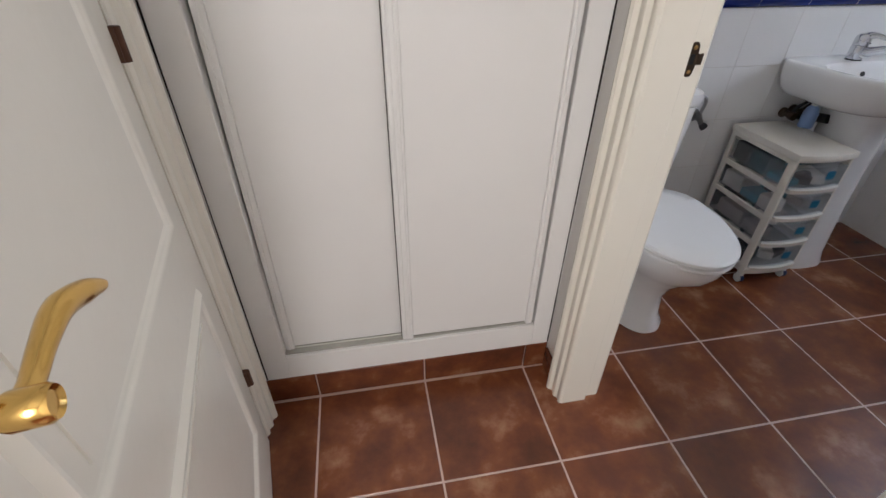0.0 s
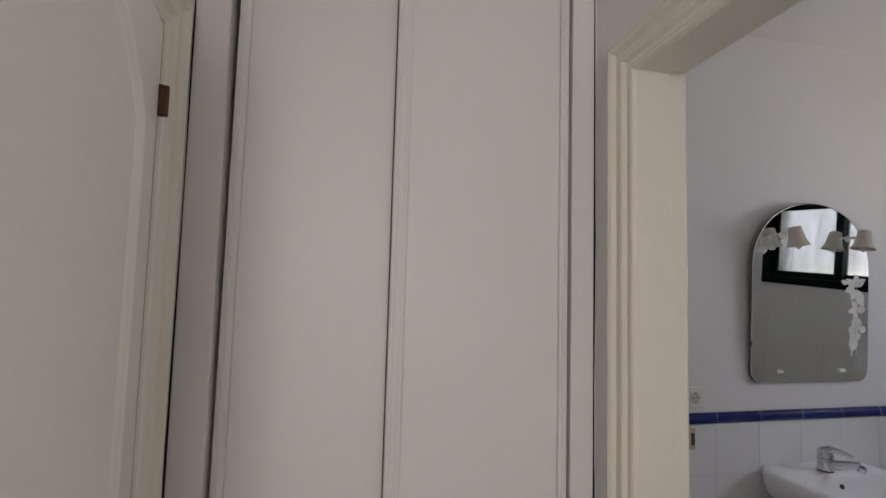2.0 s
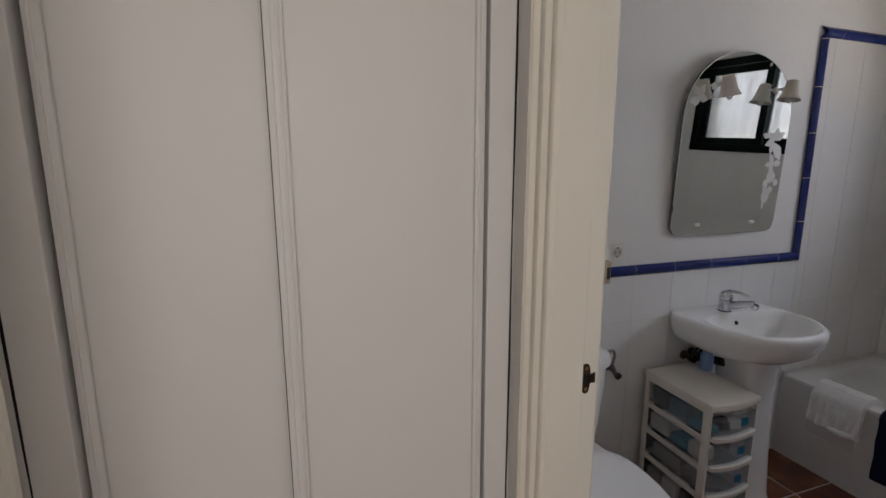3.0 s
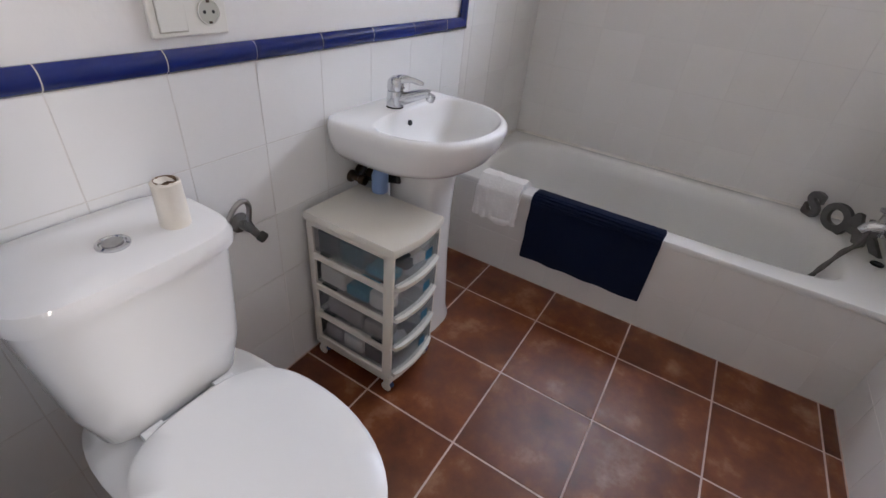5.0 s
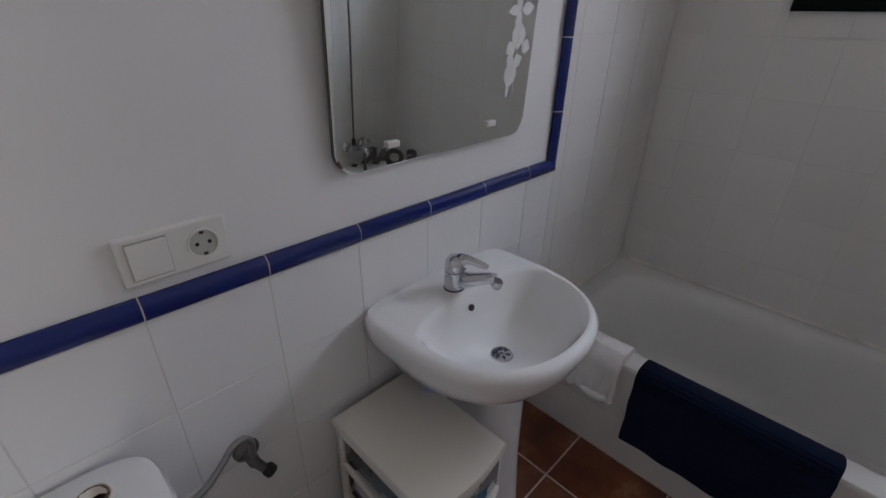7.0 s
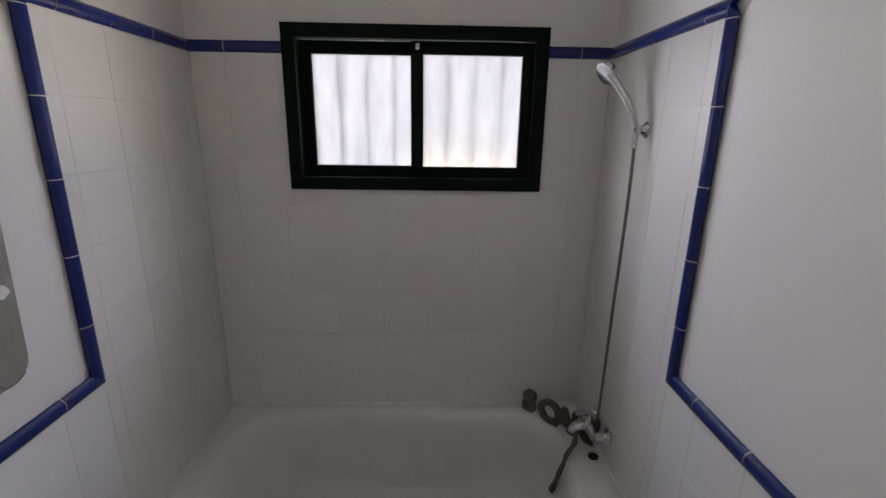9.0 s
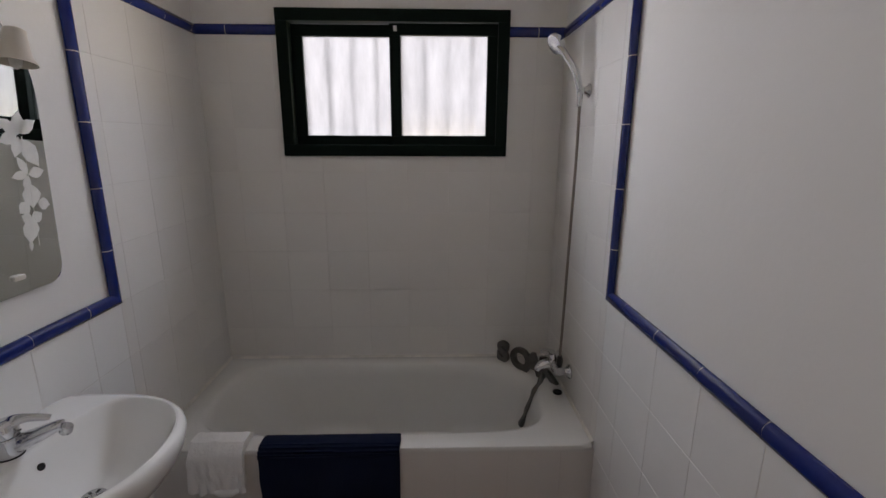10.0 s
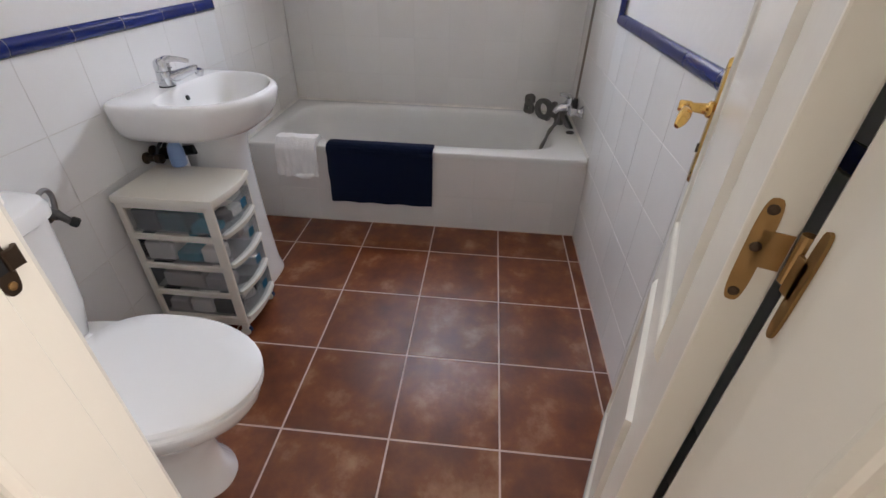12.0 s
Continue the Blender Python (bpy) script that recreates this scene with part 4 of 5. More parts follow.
# ---- mirror with two lamps ----
mir = thing("mirror", "frameless arched mirror with etched flowers, hung on the painted wall", "mirror")
MX0, MX1, MZ0, MZ1 = -0.798, -0.207, 1.140, 1.880
MC = (MX0 + MX1) / 2
outline = []
for cx, cz, a0_, a1_ in ((MX1 - 0.05, MZ0 + 0.05, -90, 0), (MX0 + 0.05, MZ0 + 0.05, 180, 270)):
    outline.append([(cx + 0.05 * math.cos(radians(a0_ + (a1_ - a0_) * k / 8)), cz + 0.05 * math.sin(radians(a0_ + (a1_ - a0_) * k / 8))) for k in range(9)])
arch = []
for k in range(0, 33):
    a = math.pi * k / 32
    c, s = math.cos(a), math.sin(a)
    arch.append((MC + 0.2955 * math.copysign(abs(c) ** 0.98, c), 1.610 + (MZ1 - 1.610) * s ** 0.94))
sil = outline[0] + arch + outline[1]
MY = PY - 0.017
part("back", loft([[(x, MY + 0.012, z) for x, z in sil], [(x, MY + 0.0045, z) for x, z in sil]]), material("mirror_back", (0.10, 0.11, 0.10), 0.6, vary=0.1), mir)
cm = (MC, 1.5)
part("glass_edge", loft([[(x, MY + 0.0045, z) for x, z in sil], [(x, MY + 0.0016, z) for x, z in sil]], (False, False)), material("green_glass_edge", (0.035, 0.055, 0.05), 0.15), mir)
glass = loft([[(x, MY + 0.0015, z) for x, z in sil], [(cm[0] + (x - cm[0]) * 0.99, MY, cm[1] + (z - cm[1]) * 0.992) for x, z in sil]], (False, True))
part("glass", glass, MIRROR, mir)


def leaf_shape(x, z, ln, w, ang):
    bm = bmesh.new()
    ca, sa = math.cos(radians(ang)), math.sin(radians(ang))
    pts = []
    for u, v in ((0, 0), (0.18, 0.32), (0.42, 0.5), (0.7, 0.36), (0.88, 0.12), (1, 0), (0.86, -0.16), (0.66, -0.42), (0.4, -0.48), (0.16, -0.3)):
        pu, pv = u * ln, v * w
        pts.append((x + pu * ca - pv * sa, MY - 0.0006, z + pu * sa + pv * ca))
    bm.faces.new([bm.verts.new(p) for p in pts])
    return bm


etch = bmesh.new()
for x, z, ln, w, ang in ((-0.262, 1.500, .055, .035, 80), (-0.262, 1.505, .06, .032, 30), (-0.262, 1.50, .055, .03, 140), (-0.265, 1.500, .05, .03, 200), (-0.255, 1.49, .075, .045, -60), (-0.262, 1.495, .05, .03, -110),
                          (-0.300, 1.515, .035, .022, 160), (-0.252, 1.405, .045, .022, 120), (-0.252, 1.405, .045, .022, 190), (-0.250, 1.402, .045, .028, 10), (-0.252, 1.40, .04, .022, 250),
                          (-0.250, 1.378, .058, .052, -92), (-0.262, 1.330, .036, .034, 215), (-0.236, 1.328, .034, .032, -15), (-0.262, 1.285, .030, .028, 150), (-0.262, 1.285, .034, .030, 25), (-0.262, 1.295, .066, .046, -102), (-0.275, 1.236, .028, .012, -95)):
    part("etched_leaf", leaf_shape(x - 0.020, z + 0.034, ln * 1.08, w * 1.08, ang), ETCH, mir)
for x, z, ln, w, ang in ((-0.735, 1.700, .05, .035, 60), (-0.735, 1.70, .05, .03, 130), (-0.735, 1.70, .05, .03, -20), (-0.735, 1.70, .045, .03, -110), (-0.735, 1.69, .05, .03, 200)):
    part("etched_leaf", leaf_shape(x, z, ln, w, ang), ETCH, mir)
box(-0.2722, -0.2708, MY - 0.0008, MY - 0.0006, 1.25, 1.53, bm=etch)
part("etched_stem", etch, ETCH, mir)
for x in (-0.662, -0.349):
    part("clip", box(x - 0.016, x + 0.016, MY - 0.008, MY, 1.178, 1.192, 0.003, 2), SOCKET_WHITE, mir, "small white mirror clip")
mir.matrix_world = pose(0, MY + 0.012, MZ0) @ pose(0, 0, 0, 2.4) @ pose(0, -MY - 0.012, -MZ0)
SHADE = material("shade_fabric", (0.62, 0.57, 0.50), 0.7, vary=0.05, scale=30)
lamp0 = None
for x, tilt in ((-0.662, -12), (-0.322, 10)):
    lamp = thing("mirror_lamp", "switched-off mirror lamp with small beige bell shade", "lamp", pose(x, MY - 0.017, 1.738), "mirror lamps")
    part("base", moved(lathe([(0.016, 0), (0.015, 0.008), (0.008, 0.014)], 18), pose(0, 0, 0, 90)), SOCKET_WHITE, lamp, smooth=True)
    part("arm", tube([(0, 0, 0), (0.003, -0.03, 0.004), (0.006, -0.060, 0.0)], 0.005, 10), SOCKET_WHITE, lamp, smooth=True)
    sh = lathe([(0.016, 0.036), (0.024, 0.032), (0.028, 0.0), (0.034, -0.03), (0.046, -0.052), (0.0445, -0.052), (0.032, -0.03), (0.026, 0.0), (0.014, 0.03)], 24, cap=(False, False))
    part("shade", moved(sh, pose(0.006, -0.066, 0.0, 0, tilt, 0) @ Matrix.Scale(0.9, 4)), SHADE, lamp, smooth=True)
    part("bulb", moved(lathe([(0.008, 0.01), (0.014, -0.03), (0.012, -0.058), (0.004, -0.066)], 16), pose(0.006, -0.066, 0.0, 0, tilt, 0) @ Matrix.Scale(0.9, 4)), SOCKET_WHITE, lamp, smooth=True)

# ---- towel and bath mat on the tub's edge ----
def draped(name, label, category, y0, y1, front_z, inner_z, thick, mat, folds, seed):
    """Cloth folded over the tub's front rim: down the front to front_z, over the rim, down inside to inner_z."""
    t = thing(name, label, category)
    prof = [(-0.012 - thick, front_z)]
    for k in range(1, 9):
        prof.append((-0.012 - thick, front_z + (0.395 - front_z) * k / 8))
    prof += [(-0.010 - thick * 0.9, 0.412), (0.000, 0.418 + thick), (0.03, 0.419 + thick), (0.06, 0.417 + thick), (0.085, 0.407 + thick * 0.6)]
    for k in range(1, 6):
        prof.append((0.098 + thick * 0.6 + 0.006 * k, 0.395 + (inner_z - 0.395) * k / 5))
    bm = bmesh.new()
    ny = 44
    rows = []
    for j in range(ny + 1):
        v = j / ny
        row = []
        for i, (x, z) in enumerate(prof):
            u = i / (len(prof) - 1)
            hang = max(0, 1 - i / 9)
            w = noise.noise(Vector((v * 6, u * 3, seed)))
            y = y0 + (y1 - y0) * v + folds * hang * 0.6 * (v - 0.5) * (1 if seed < 5 else -0.6) + 0.004 * noise.noise(Vector((u * 9, seed, j % (ny) * 0.0 + v * 2)))
            dz = folds * 0.5 * w * hang + 0.0025 * math.sin(23 * v + seed) * (1 if i < 2 else 0)
            row.append(bm.verts.new((x - (abs(w) * 1.2 + 0.12) * folds * hang, y, z + dz + 0.35 * folds * abs(noise.noise(Vector((v * 5, u * 6, seed + 9)))) * (1 - hang))))
        rows.append(row)
    for j in range(ny):
        for i in range(len(prof) - 1):
            bm.faces.new((rows[j][i], rows[j][i + 1], rows[j + 1][i + 1], rows[j + 1][i]))
    bmesh.ops.recalc_face_normals(bm, faces=bm.faces)
    bmesh.ops.solidify(bm, geom=bm.faces[:], thickness=thick)
    if thick < 0.015:
        bmesh.ops.bevel(bm, geom=[e for e in bm.edges if len(e.link_faces) == 2 and e.calc_face_angle(0) > 1.2], offset=thick * 0.3, segments=2, affect="EDGES")
    part("cloth", bm, mat, t, smooth=True)
    return t


def towelling(name, color, scale):
    m = material(name, color, 0.95, vary=0.12, scale=12, bump=0.006, bump_scale=scale)
    m.node_tree.nodes["Principled BSDF"].inputs["Specular IOR Level"].default_value = 0.2
    return m


NAVY = towelling("navy_towelling", (0.0050, 0.0105, 0.034), 260)
mat_ = draped("bath_mat", "folded navy blue towelling bath mat hung over the tub's edge", "bath mat", 0.345, 0.865, 0.125, 0.33, 0.010, NAVY, 0.004, 7)
for k, (x, z) in enumerate(((-0.0255, 0.3940), (-0.0250, 0.4050), (-0.0205, 0.4170), (-0.0090, 0.4255), (0.0060, 0.4290))):
    part("hem_rib", tube([(x, 0.348, z), (x + 0.001, 0.6, z + 0.0006), (x, 0.863, z)], 0.0036, 8), NAVY, mat_, smooth=True)
TOWEL = towelling("white_towelling", (0.86, 0.85, 0.84), 110)
towel = draped("hand_towel", "small thick white towelling towel folded over the tub's edge", "towel", 0.914, 1.110, 0.268, 0.37, 0.028, TOWEL, 0.026, 3)
part("rolled_corner", tube([(-0.044, 0.930, 0.280), (-0.048, 0.960, 0.270), (-0.046, 0.995, 0.267), (-0.042, 1.030, 0.270)], [0.008, 0.014, 0.013, 0.006], 12), TOWEL, towel, smooth=True)

# ---- drawer unit ----
unit = thing("drawer_unit", "cream plastic drawer tower on castors with four cloudy drawers", "drawer unit", pose(-0.7595, 1.088, 0))
UW, UD, UT = 0.118, 0.160, 0.575
top = bmesh.new()


def unit_top(w, d, z, bow=0.016, n=9):
    pts = [(-w, d, z), (-w, -d, z)]
    for k in range(1, n):
        t = k / n
        pts.append((-w + 2 * w * t, -d - bow * math.sin(math.pi * t), z))
    pts += [(w, -d, z), (w, d, z)]
    return pts


loft([unit_top(UW + 0.002, UD + 0.003, 0.549), unit_top(UW + 0.004, UD + 0.005, 0.553), unit_top(UW + 0.004, UD + 0.005, 0.567), unit_top(UW + 0.002, UD + 0.003, 0.5735), unit_top(UW - 0.006, UD - 0.006, 0.575)], bm=top)
part("top", top, IVORY, unit, smooth=True)
fr = bmesh.new()
for sx in (-1, 1):
    x0, x1 = (-UW, -UW + 0.010) if sx < 0 else (UW - 0.010, UW)
    box(x0, x1, -UD, -UD + 0.034, 0.070, 0.550, 0.002, bm=fr)
    box(x0, x1, UD - 0.022, UD, 0.070, 0.550, 0.002, bm=fr)
    for k in range(5):
        z = 0.062 + k * 0.1175
        box(x0, x1, -UD + 0.022, UD - 0.018, z, z + (0.022 if k else 0.028), 0.002, bm=fr)
box(-UW, UW, UD - 0.004, UD, 0.065, 0.55, bm=fr)
loft([unit_top(UW, UD, 0.055, 0.014), unit_top(UW, UD, 0.070, 0.014)], bm=fr)
part("frame", fr, IVORY, unit)
TAG = material("blue_tag", (0.004, 0.12, 0.22), 0.4, vary=0.05)
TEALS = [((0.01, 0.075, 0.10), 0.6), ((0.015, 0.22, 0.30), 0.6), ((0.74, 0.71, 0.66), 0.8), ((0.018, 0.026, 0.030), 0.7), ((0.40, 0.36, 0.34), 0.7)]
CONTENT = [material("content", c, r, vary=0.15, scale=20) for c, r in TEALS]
rng = random.Random(4)
for k in range(4):
    z0 = 0.088 + k * 0.1175
    z1 = z0 + 0.088
    front = bmesh.new()
    n = 10
    ring0, ring1 = [], []
    for j in range(n + 1):
        t = j / n
        x = -UW + 0.014 + (2 * UW - 0.028) * t
        yb = -UD - 0.003 - 0.013 * math.sin(math.pi * t)
        ring0.append((x, yb))
    for j in range(n):
        a, b = ring0[j], ring0[j + 1]
        for zz0, zz1 in ((z0, z1),):
            q = [front.verts.new(p) for p in ((a[0], a[1], zz0), (b[0], b[1], zz0), (b[0], b[1], zz1), (a[0], a[1], zz1))]
            front.faces.new(q)
    bmesh.ops.remove_doubles(front, verts=front.verts, dist=0.0001)
    bmesh.ops.solidify(front, geom=front.faces[:], thickness=0.0018)
    for x in (-UW + 0.012, UW - 0.014):
        box(x, x + 0.002, -UD - 0.002, UD - 0.01, z0, z1 - 0.01, bm=front)
    box(-UW + 0.014, UW - 0.014, -UD, UD - 0.01, z0 - 0.002, z0, bm=front)
    dr = part("drawer", front, CLEAR_PLASTIC, unit, "cloudy see-through plastic drawer")
    lip = bmesh.new()
    lo = [(x, y - 0.009 if 0 < i < n else y - 0.005) for i, (x, y) in enumerate(ring0)]
    loft([[(x, y + 0.012, z0 - 0.012) for x, y in ring0] + [(x, y, z0 - 0.012) for x, y in lo[::-1]],
          [(x, y + 0.012, z0 + 0.004) for x, y in ring0] + [(x, y - 0.003, z0 + 0.004) for x, y in lo[::-1]]], bm=lip)
    part("drawer_lip", lip, IVORY, dr, "white bowed pull lip")
    part("name_tag", box(0.012, 0.046, -UD - 0.0192, -UD - 0.0168, z0 + 0.040, z0 + 0.072, 0.001), TAG, dr, "small blue tag")
    # near-black sheet added before the ivory back so the drawer's inside reads dark
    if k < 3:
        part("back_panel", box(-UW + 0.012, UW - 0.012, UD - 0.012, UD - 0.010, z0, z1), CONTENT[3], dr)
    for j, (y0_, y1_, hh, cm_) in enumerate((((-0.12, -0.04, 0.065, 3), (-0.03, 0.05, 0.055, 2), (0.06, 0.13, 0.05, 4)), ((-0.13, -0.04, 0.05, 4), (-0.03, 0.11, 0.062, 4), (-0.10, -0.05, 0.03, 3)),
                                           ((-0.13, -0.06, 0.055, 2), (-0.055, 0.03, 0.035, 1), (0.035, 0.135, 0.068, 2)), ((-0.14, -0.05, 0.026, 1), (-0.04, 0.05, 0.070, 0), (0.055, 0.135, 0.075, 3)))[k]):
        part("toiletry_item", box(-UW + 0.018, -UW + 0.075 + 0.02 * j, y0_, y1_, z0 + 0.001, z0 + hh, 0.006, 2), CONTENT[cm_], dr)
    for j in range(6):
        cx, cy = rng.uniform(0.0, 0.075), rng.uniform(-0.12, 0.10)
        h, r = rng.uniform(0.03, 0.07), rng.uniform(0.018, 0.032)
        mt = CONTENT[(j + k * 2) % 5] if k > 0 else CONTENT[2 + j % 3]
        if k == 3:
            mt = CONTENT[(0, 1, 2, 3, 1, 0, 3)[j]]
        if j % 2:
            part("toiletry_item", moved(lathe([(r, 0), (r * 1.02, 0.003), (r, h * 0.8), (r * 0.5, h), (r * 0.4, h + 0.004)], 14), pose(cx, cy, z0 + 0.001)), mt, dr, smooth=True)
        else:
            part("toiletry_item", moved(box(-r * 1.3, r * 1.3, -r * 1.6, r * 1.6, 0, h * 0.75, 0.004), pose(cx, cy, z0 + 0.001, 0, 0, rng.uniform(-40, 40))), mt, dr)
CASTOR_BLUE = material("castor_blue", (0.03, 0.07, 0.20), 0.5, vary=0.1)
for sx, sy in ((-1, -1), (1, -1), (-1, 1), (1, 1)):
    wx, wy = sx * (UW - 0.016), sy * (UD - 0.02)
    c = part("castor", moved(box(-0.010, 0.010, -0.012, 0.012, 0.030, 0.056, 0.003), pose(wx, wy, 0)), SOCKET_WHITE, unit)
    for d in (-0.011, 0.006):
        part("wheel", moved(lathe([(0.014, 0), (0.018, 0.0015), (0.018, 0.0055), (0.012, 0.007)], 18), pose(wx + d, wy, 0.0185, 0, 90, 0)), CASTOR_BLUE if d > 0 else SOCKET_WHITE, c, smooth=True)

# ---- tiles, last ----
def shared_piece(name, cache, key, make, mat, parent, m):
    if key not in cache:
        bm = make()
        bmesh.ops.recalc_face_normals(bm, faces=bm.faces)
        me = bpy.data.meshes.new(name)
        bm.to_mesh(me)
        bm.free()
        me.materials.append(mat)
        cache[key] = me
    ob = new(name, cache[key])
    ob.parent = parent
    ob.matrix_basis = m
    return ob


def tile_mesh(w, h, t, bev):
    """A tile w by h in its x, y plane with its face at z = 0 and eased edges."""
    bm = bmesh.new()
    loft([[(sx * (w / 2 - i), sy * (h / 2 - i), z) for sx, sy in ((-1, -1), (1, -1), (1, 1), (-1, 1))] for i, z in ((0, -t), (0, -bev), (bev, 0))], (False, True), bm)
    return bm


CACHE, FINE = {}, 0.0013
trng = random.Random(11)


def tile_field(parent, mat, us, vs, joint, place, t=0.009, bev=0.0006, jitter=0.0001, skip=None, tilt=0.04):
    """Tiles between the joint lines us and vs; place(u, v) gives the pose of a tile whose centre is at u, v."""
    for i in range(len(us) - 1):
        for j in range(len(vs) - 1):
            w, h = us[i + 1] - us[i] - joint, vs[j + 1] - vs[j] - joint
            if w < 0.006 or h < 0.006:
                continue
            u, v = (us[i] + us[i + 1]) / 2, (vs[j] + vs[j + 1]) / 2
            if skip and skip(u, v):
                continue
            m = place(u, v) @ pose(0, 0, trng.uniform(-jitter, jitter), trng.uniform(-tilt, tilt), trng.uniform(-tilt, tilt), 0)
            shared_piece("tile", CACHE, (mat.name, round(w, 4), round(h, 4)), lambda: tile_mesh(w, h, t, bev), mat, parent, m)


def lines(a, b, anchor, pitch):
    """Joint lines from a to b, with the ends themselves."""
    k = math.ceil((a + 0.004 - anchor) / pitch)
    out = [a]
    while anchor + k * pitch < b - 0.004:
        out.append(anchor + k * pitch)
        k += 1
    return out + [b]


def field(name, label):
    return tagged(new(name), label, "tiles", kind="structure")


floor_tiles = field("floor_tiling", "rustic terracotta floor tiles with pale grout")
floor_tiles.name = "floor_tiles"
flat = lambda u, v: pose(u, v, 0)


EDGE = FLOOR_X - 5 * FLOOR_TILE
tile_field(floor_tiles, TERRACOTTA, lines(EDGE, -0.001, FLOOR_X, FLOOR_TILE), lines(SOUTH + 0.001, NORTH - 0.001, 0, FLOOR_TILE), 0.006, flat, 0.009, 0.0012, 0.0002, None, 0.04)
tile_field(floor_tiles, TERRACOTTA, lines(HALL_W + 0.001, EDGE, FLOOR_X, FLOOR_TILE), lines(-2.59, CLOSET + 0.012, 0, FLOOR_TILE), 0.006, flat, 0.009, 0.0012, 0.0002, None, 0.04)
tile_field(floor_tiles, TERRACOTTA, [EDGE, HALL_E], lines(-2.59, SOUTH, 0, FLOOR_TILE), 0.006, flat, 0.009, 0.0012, 0.0002, None, 0.04)
# tiled plinth of the closet and skirting of the hall
skirt = field("hall_skirting", "terracotta skirting tiles at the foot of the closet and the hall walls")
part("bed", box(HALL_W, HALL_E, CLOSET + 0.013, CLOSET + 0.05, -0.009, 0.108), GROUT_FLOOR, skirt)
tile_field(skirt, TERRACOTTA, lines(HALL_W + 0.002, HALL_E, FLOOR_X, FLOOR_TILE), [0.002, 0.106], 0.005, lambda u, v: pose(u, CLOSET + 0.003, v, 90), 0.009, 0.002)
tile_field(skirt, TERRACOTTA, [DOOR_N + 0.083, CLOSET + 0.001], [0.002, 0.085], 0.003, lambda u, v: pose(HALL_E - 0.0095, u, v, 0, -90) @ pose(0, 0, 0, 0, 0, 90), 0.009, 0.002)
tile_field(skirt, TERRACOTTA, lines(-2.59, DOOR_S - 0.083, 0, FLOOR_TILE), [0.002, 0.085], 0.003, lambda u, v: pose(HALL_E - 0.0095, u, v, 0, -90) @ pose(0, 0, 0, 0, 0, 90), 0.009, 0.002)
tile_field(skirt, TERRACOTTA, [HD1 + 0.083, CLOSET + 0.001], [0.002, 0.085], 0.003, lambda u, v: pose(HALL_W + 0.0095, u, v, 0, 90) @ pose(0, 0, 0, 0, 0, 90), 0.009, 0.002)
tile_field(skirt, TERRACOTTA, lines(-2.59, HD0 - 0.083, 0, FLOOR_TILE), [0.002, 0.085], 0.003, lambda u, v: pose(HALL_W + 0.0095, u, v, 0, 90) @ pose(0, 0, 0, 0, 0, 90), 0.009, 0.002)

# wall tiles: to the blue trim everywhere, higher round the tub
LOW = [0.0, 0.180, 0.3825, 0.585, 0.7875, 0.984]
HIGH = [0.4160, 0.585, 0.7875, 0.990, 1.1825, 1.380, 1.580, 1.780, 1.982]
NX = lambda a, b: lines(a, b, -1.361, TILE)
north = field("wall_tiles", "glossy white square wall tiles with thin joints")
bedm = box(WEST, 0.004, NORTH + 0.0010, NORTH + G + 0.002, -0.009, 0.99)
box(0.004, BACK + G, NORTH + 0.0010, NORTH + G + 0.002, -0.009, 1.99, bm=bedm)
box(WEST + 0.6, 0.004, SOUTH - G - 0.002, SOUTH - 0.0010, -0.009, 0.99, bm=bedm)
box(WEST, WEST + 0.6, SOUTH - G - 0.002, SOUTH - 0.0010, -0.009, 0.99, bm=bedm)
box(0.004, BACK + G, SOUTH - G - 0.002, SOUTH - 0.0010, -0.009, 1.99, bm=bedm)
box(BACK + 0.0010, BACK + G + 0.002, SOUTH, WY0 + 0.006, -0.009, 1.99, bm=bedm)
box(BACK + 0.0010, BACK + G + 0.002, WY1 - 0.006, NORTH, -0.009, 1.99, bm=bedm)
box(BACK + 0.0010, BACK + G + 0.002, WY0 + 0.006, WY1 - 0.006, -0.009, WZ0 + 0.006, bm=bedm)
box(WEST - G - 0.002, WEST - 0.0010, DOOR_N + 0.097, NORTH, -0.009, 0.99, bm=bedm)
part("grout", bedm, GROUT_WALL, north)
onN = lambda u, v: pose(u, NORTH, v, 90)
onS = lambda u, v: pose(u, SOUTH, v, -90)
onE = lambda u, v: pose(BACK, u, v, 0, -90) @ pose(0, 0, 0, 0, 0, 90)
onW = lambda u, v: pose(WEST, u, v, 0, 90) @ pose(0, 0, 0, 0, 0, 90)
tile_field(north, TILE_WHITE, NX(WEST + 0.001, 0.004), LOW, JOINT, onN)
tile_field(north, TILE_TUB, NX(0.004, BACK - 0.001), HIGH, FINE, onN)
tile_field(north, TILE_WHITE, NX(WEST + 0.001, 0.004), LOW, JOINT, onS)
tile_field(north, TILE_TUB, NX(0.004, BACK - 0.001), HIGH, FINE, onS)
tile_field(north, TILE_WHITE, lines(DOOR_N + 0.098, NORTH - 0.001, 0.14, TILE), LOW, JOINT, onW)
EY = lines(SOUTH + 0.001, NORTH - 0.001, 0.1405, 0.2)
tile_field(north, TILE_TUB, EY, HIGH[:6], FINE, onE)
tile_field(north, TILE_TUB, lines(SOUTH + 0.001, WY0 - 0.0, 0.1405, 0.2), HIGH[5:], FINE, onE)
tile_field(north, TILE_TUB, lines(WY1, NORTH - 0.001, 0.1405, 0.2), HIGH[5:], FINE, onE)
tile_field(north, TILE_TUB, lines(WY0, WY1, 0.1405, 0.2), [1.380, WZ0], FINE, onE)
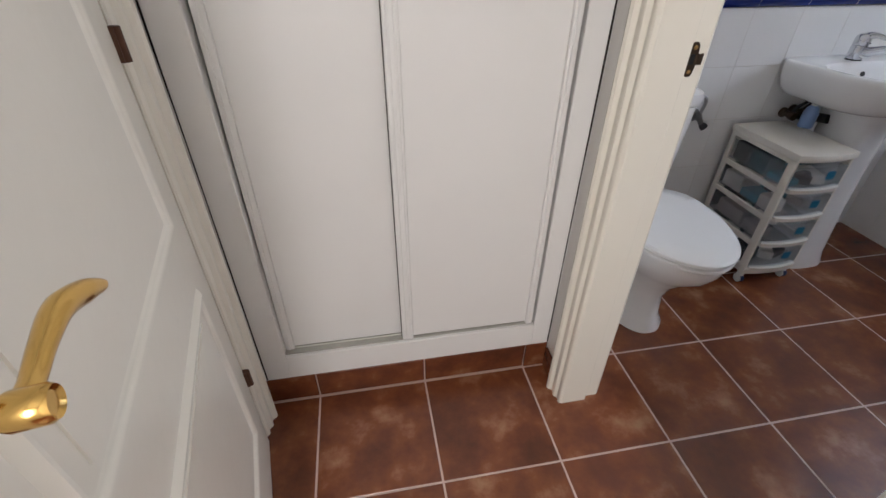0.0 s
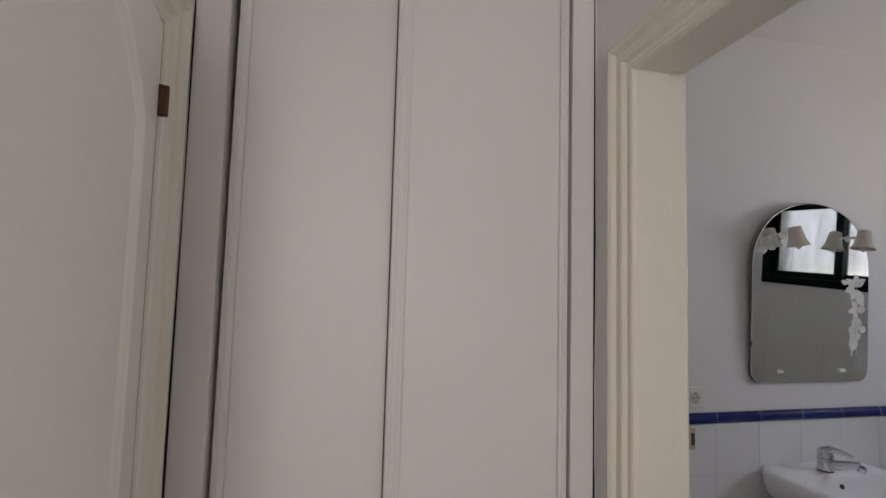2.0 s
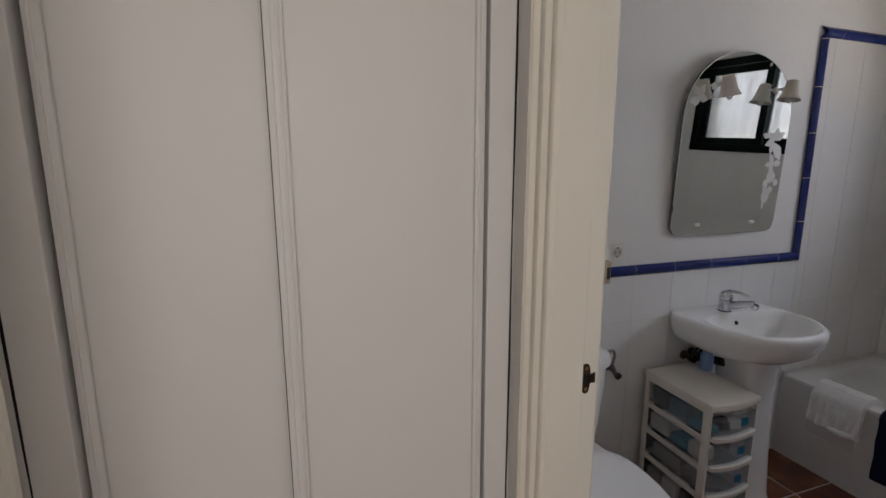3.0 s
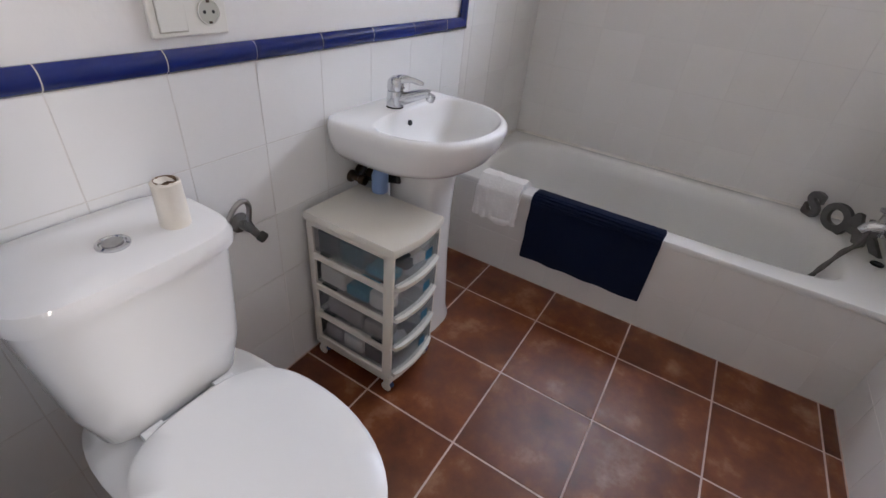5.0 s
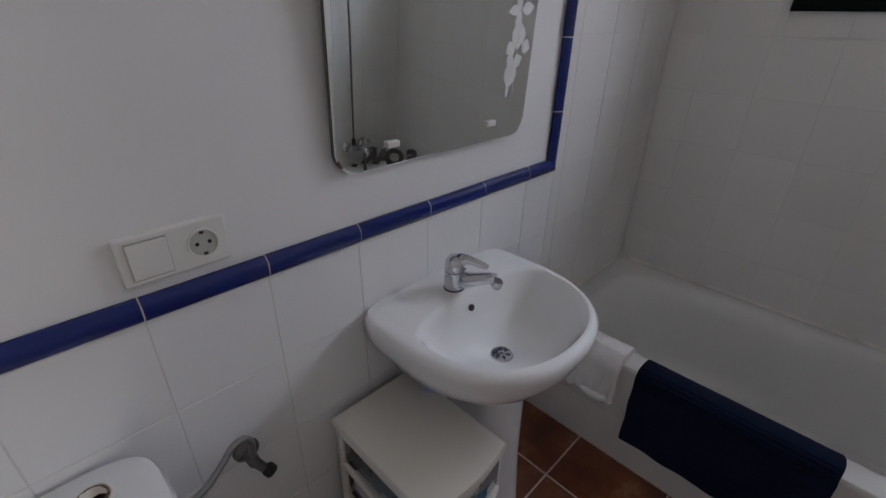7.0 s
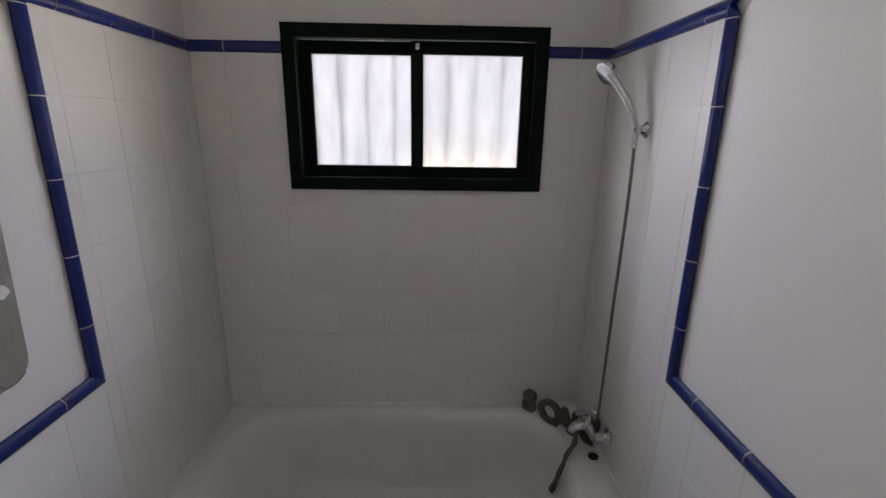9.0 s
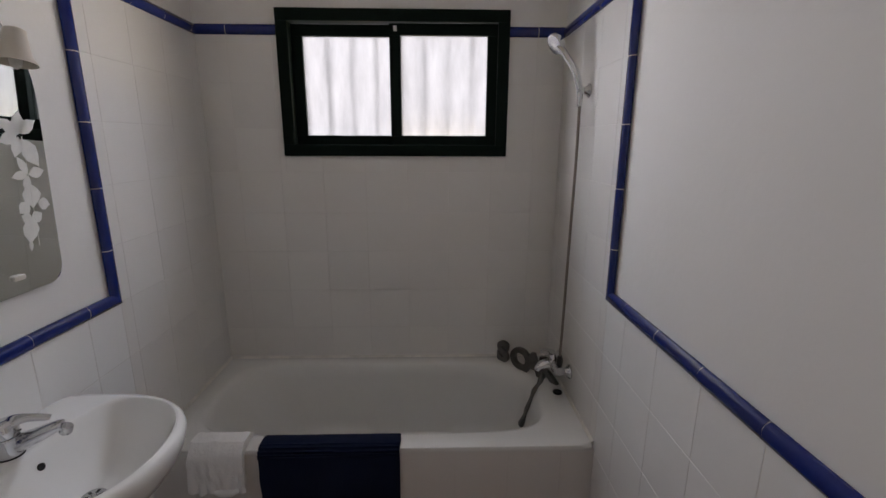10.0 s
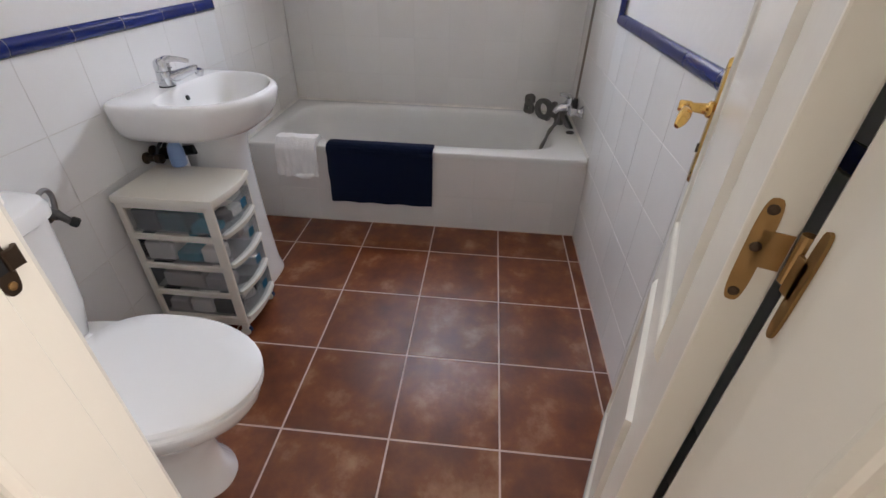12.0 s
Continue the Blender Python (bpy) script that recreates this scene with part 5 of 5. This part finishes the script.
# tiled front of the tub
apron = field("tub_apron", "pale square tiles on the front of the bathtub")
part("bed", box(0.0010, 0.03, SOUTH, NORTH, -0.009, 0.386), GROUT_WALL, apron)
tile_field(apron, TILE_TUB, lines(SOUTH + 0.001, NORTH - 0.001, 0.1405, 0.2), [0.001, 0.180, 0.386], FINE, lambda u, v: pose(0, u, v, 0, -90) @ pose(0, 0, 0, 0, 0, 90))

# cobalt blue trim: half-round pieces
trim = tagged(new("trim"), "raised cobalt blue glazed trim tiles framing the painted wall", "trim", kind="structure")
HALF = [(-0.0215, 0), (-0.0215, 0.005), (-0.016, 0.0125), (-0.007, 0.017), (0.006, 0.0175), (0.015, 0.0135), (0.0215, 0.006), (0.0215, 0)]


def trim_run(p0, p1, out, across, cuts, mit=(0, 0)):
    """Trim pieces along the line p0 - p1 with joints at the distances cuts."""
    p0, p1 = Vector(p0), Vector(p1)
    d = (p1 - p0).normalized()
    marks = [0] + [c for c in cuts if 0.01 < c < (p1 - p0).length - 0.01] + [(p1 - p0).length]
    for i in range(len(marks) - 1):
        a, b = p0 + d * (marks[i] + (0.0012 if i else 0)), p0 + d * (marks[i + 1] - (0.0012 if i < len(marks) - 2 else 0))
        k = trng.uniform(-0.0006, 0.0006)
        m0 = mit[0] if i == 0 else 0
        m1 = mit[1] if i == len(marks) - 2 else 0
        bm = extrude_profile([(u, w + k) for u, w in HALF], a, b, across, out, mitre=(m0, m1))
        part("trim_piece", bm, COBALT, trim, smooth=True)
        if i:
            part("trim_joint", extrude_profile([(u * 0.98, w * 0.93) for u, w in HALF], a - d * 0.0026, a + d * 0.0002, across, out), GROUT_WALL, trim)


TZ0, TV, TZT = 1.0065, -0.0165, 2.0045
for yy, o in ((NORTH + 0.004, -1), (SOUTH - 0.004, 1)):
    trim_run((WEST, yy, TZ0), (TV, yy, TZ0), (0, o, 0), (0, 0, 1), [x - WEST for x in NX(WEST, TV)[1:-1]], (0, -1))
    trim_run((TV, yy, TZ0), (TV, yy, TZT), (0, o, 0), (-1, 0, 0), [0.168 + 0.2 * k for k in range(5)], (1, -1))
    trim_run((TV, yy, TZT), (BACK, yy, TZT), (0, o, 0), (0, 0, 1), [0.105 + 0.2 * k for k in range(4)], (-1, 0))
trim_run((BACK + 0.004, NORTH, TZT), (BACK + 0.004, WY1 + 0.001, TZT), (-1, 0, 0), (0, 0, 1), [0.14])
trim_run((BACK + 0.004, WY0 - 0.001, TZT), (BACK + 0.004, SOUTH, TZT), (-1, 0, 0), (0, 0, 1), [0.13])
trim_run((WEST - 0.004, DOOR_N + 0.098, TZ0), (WEST - 0.004, NORTH, TZ0), (1, 0, 0), (0, 0, 1), [0.14, 0.34, 0.54])
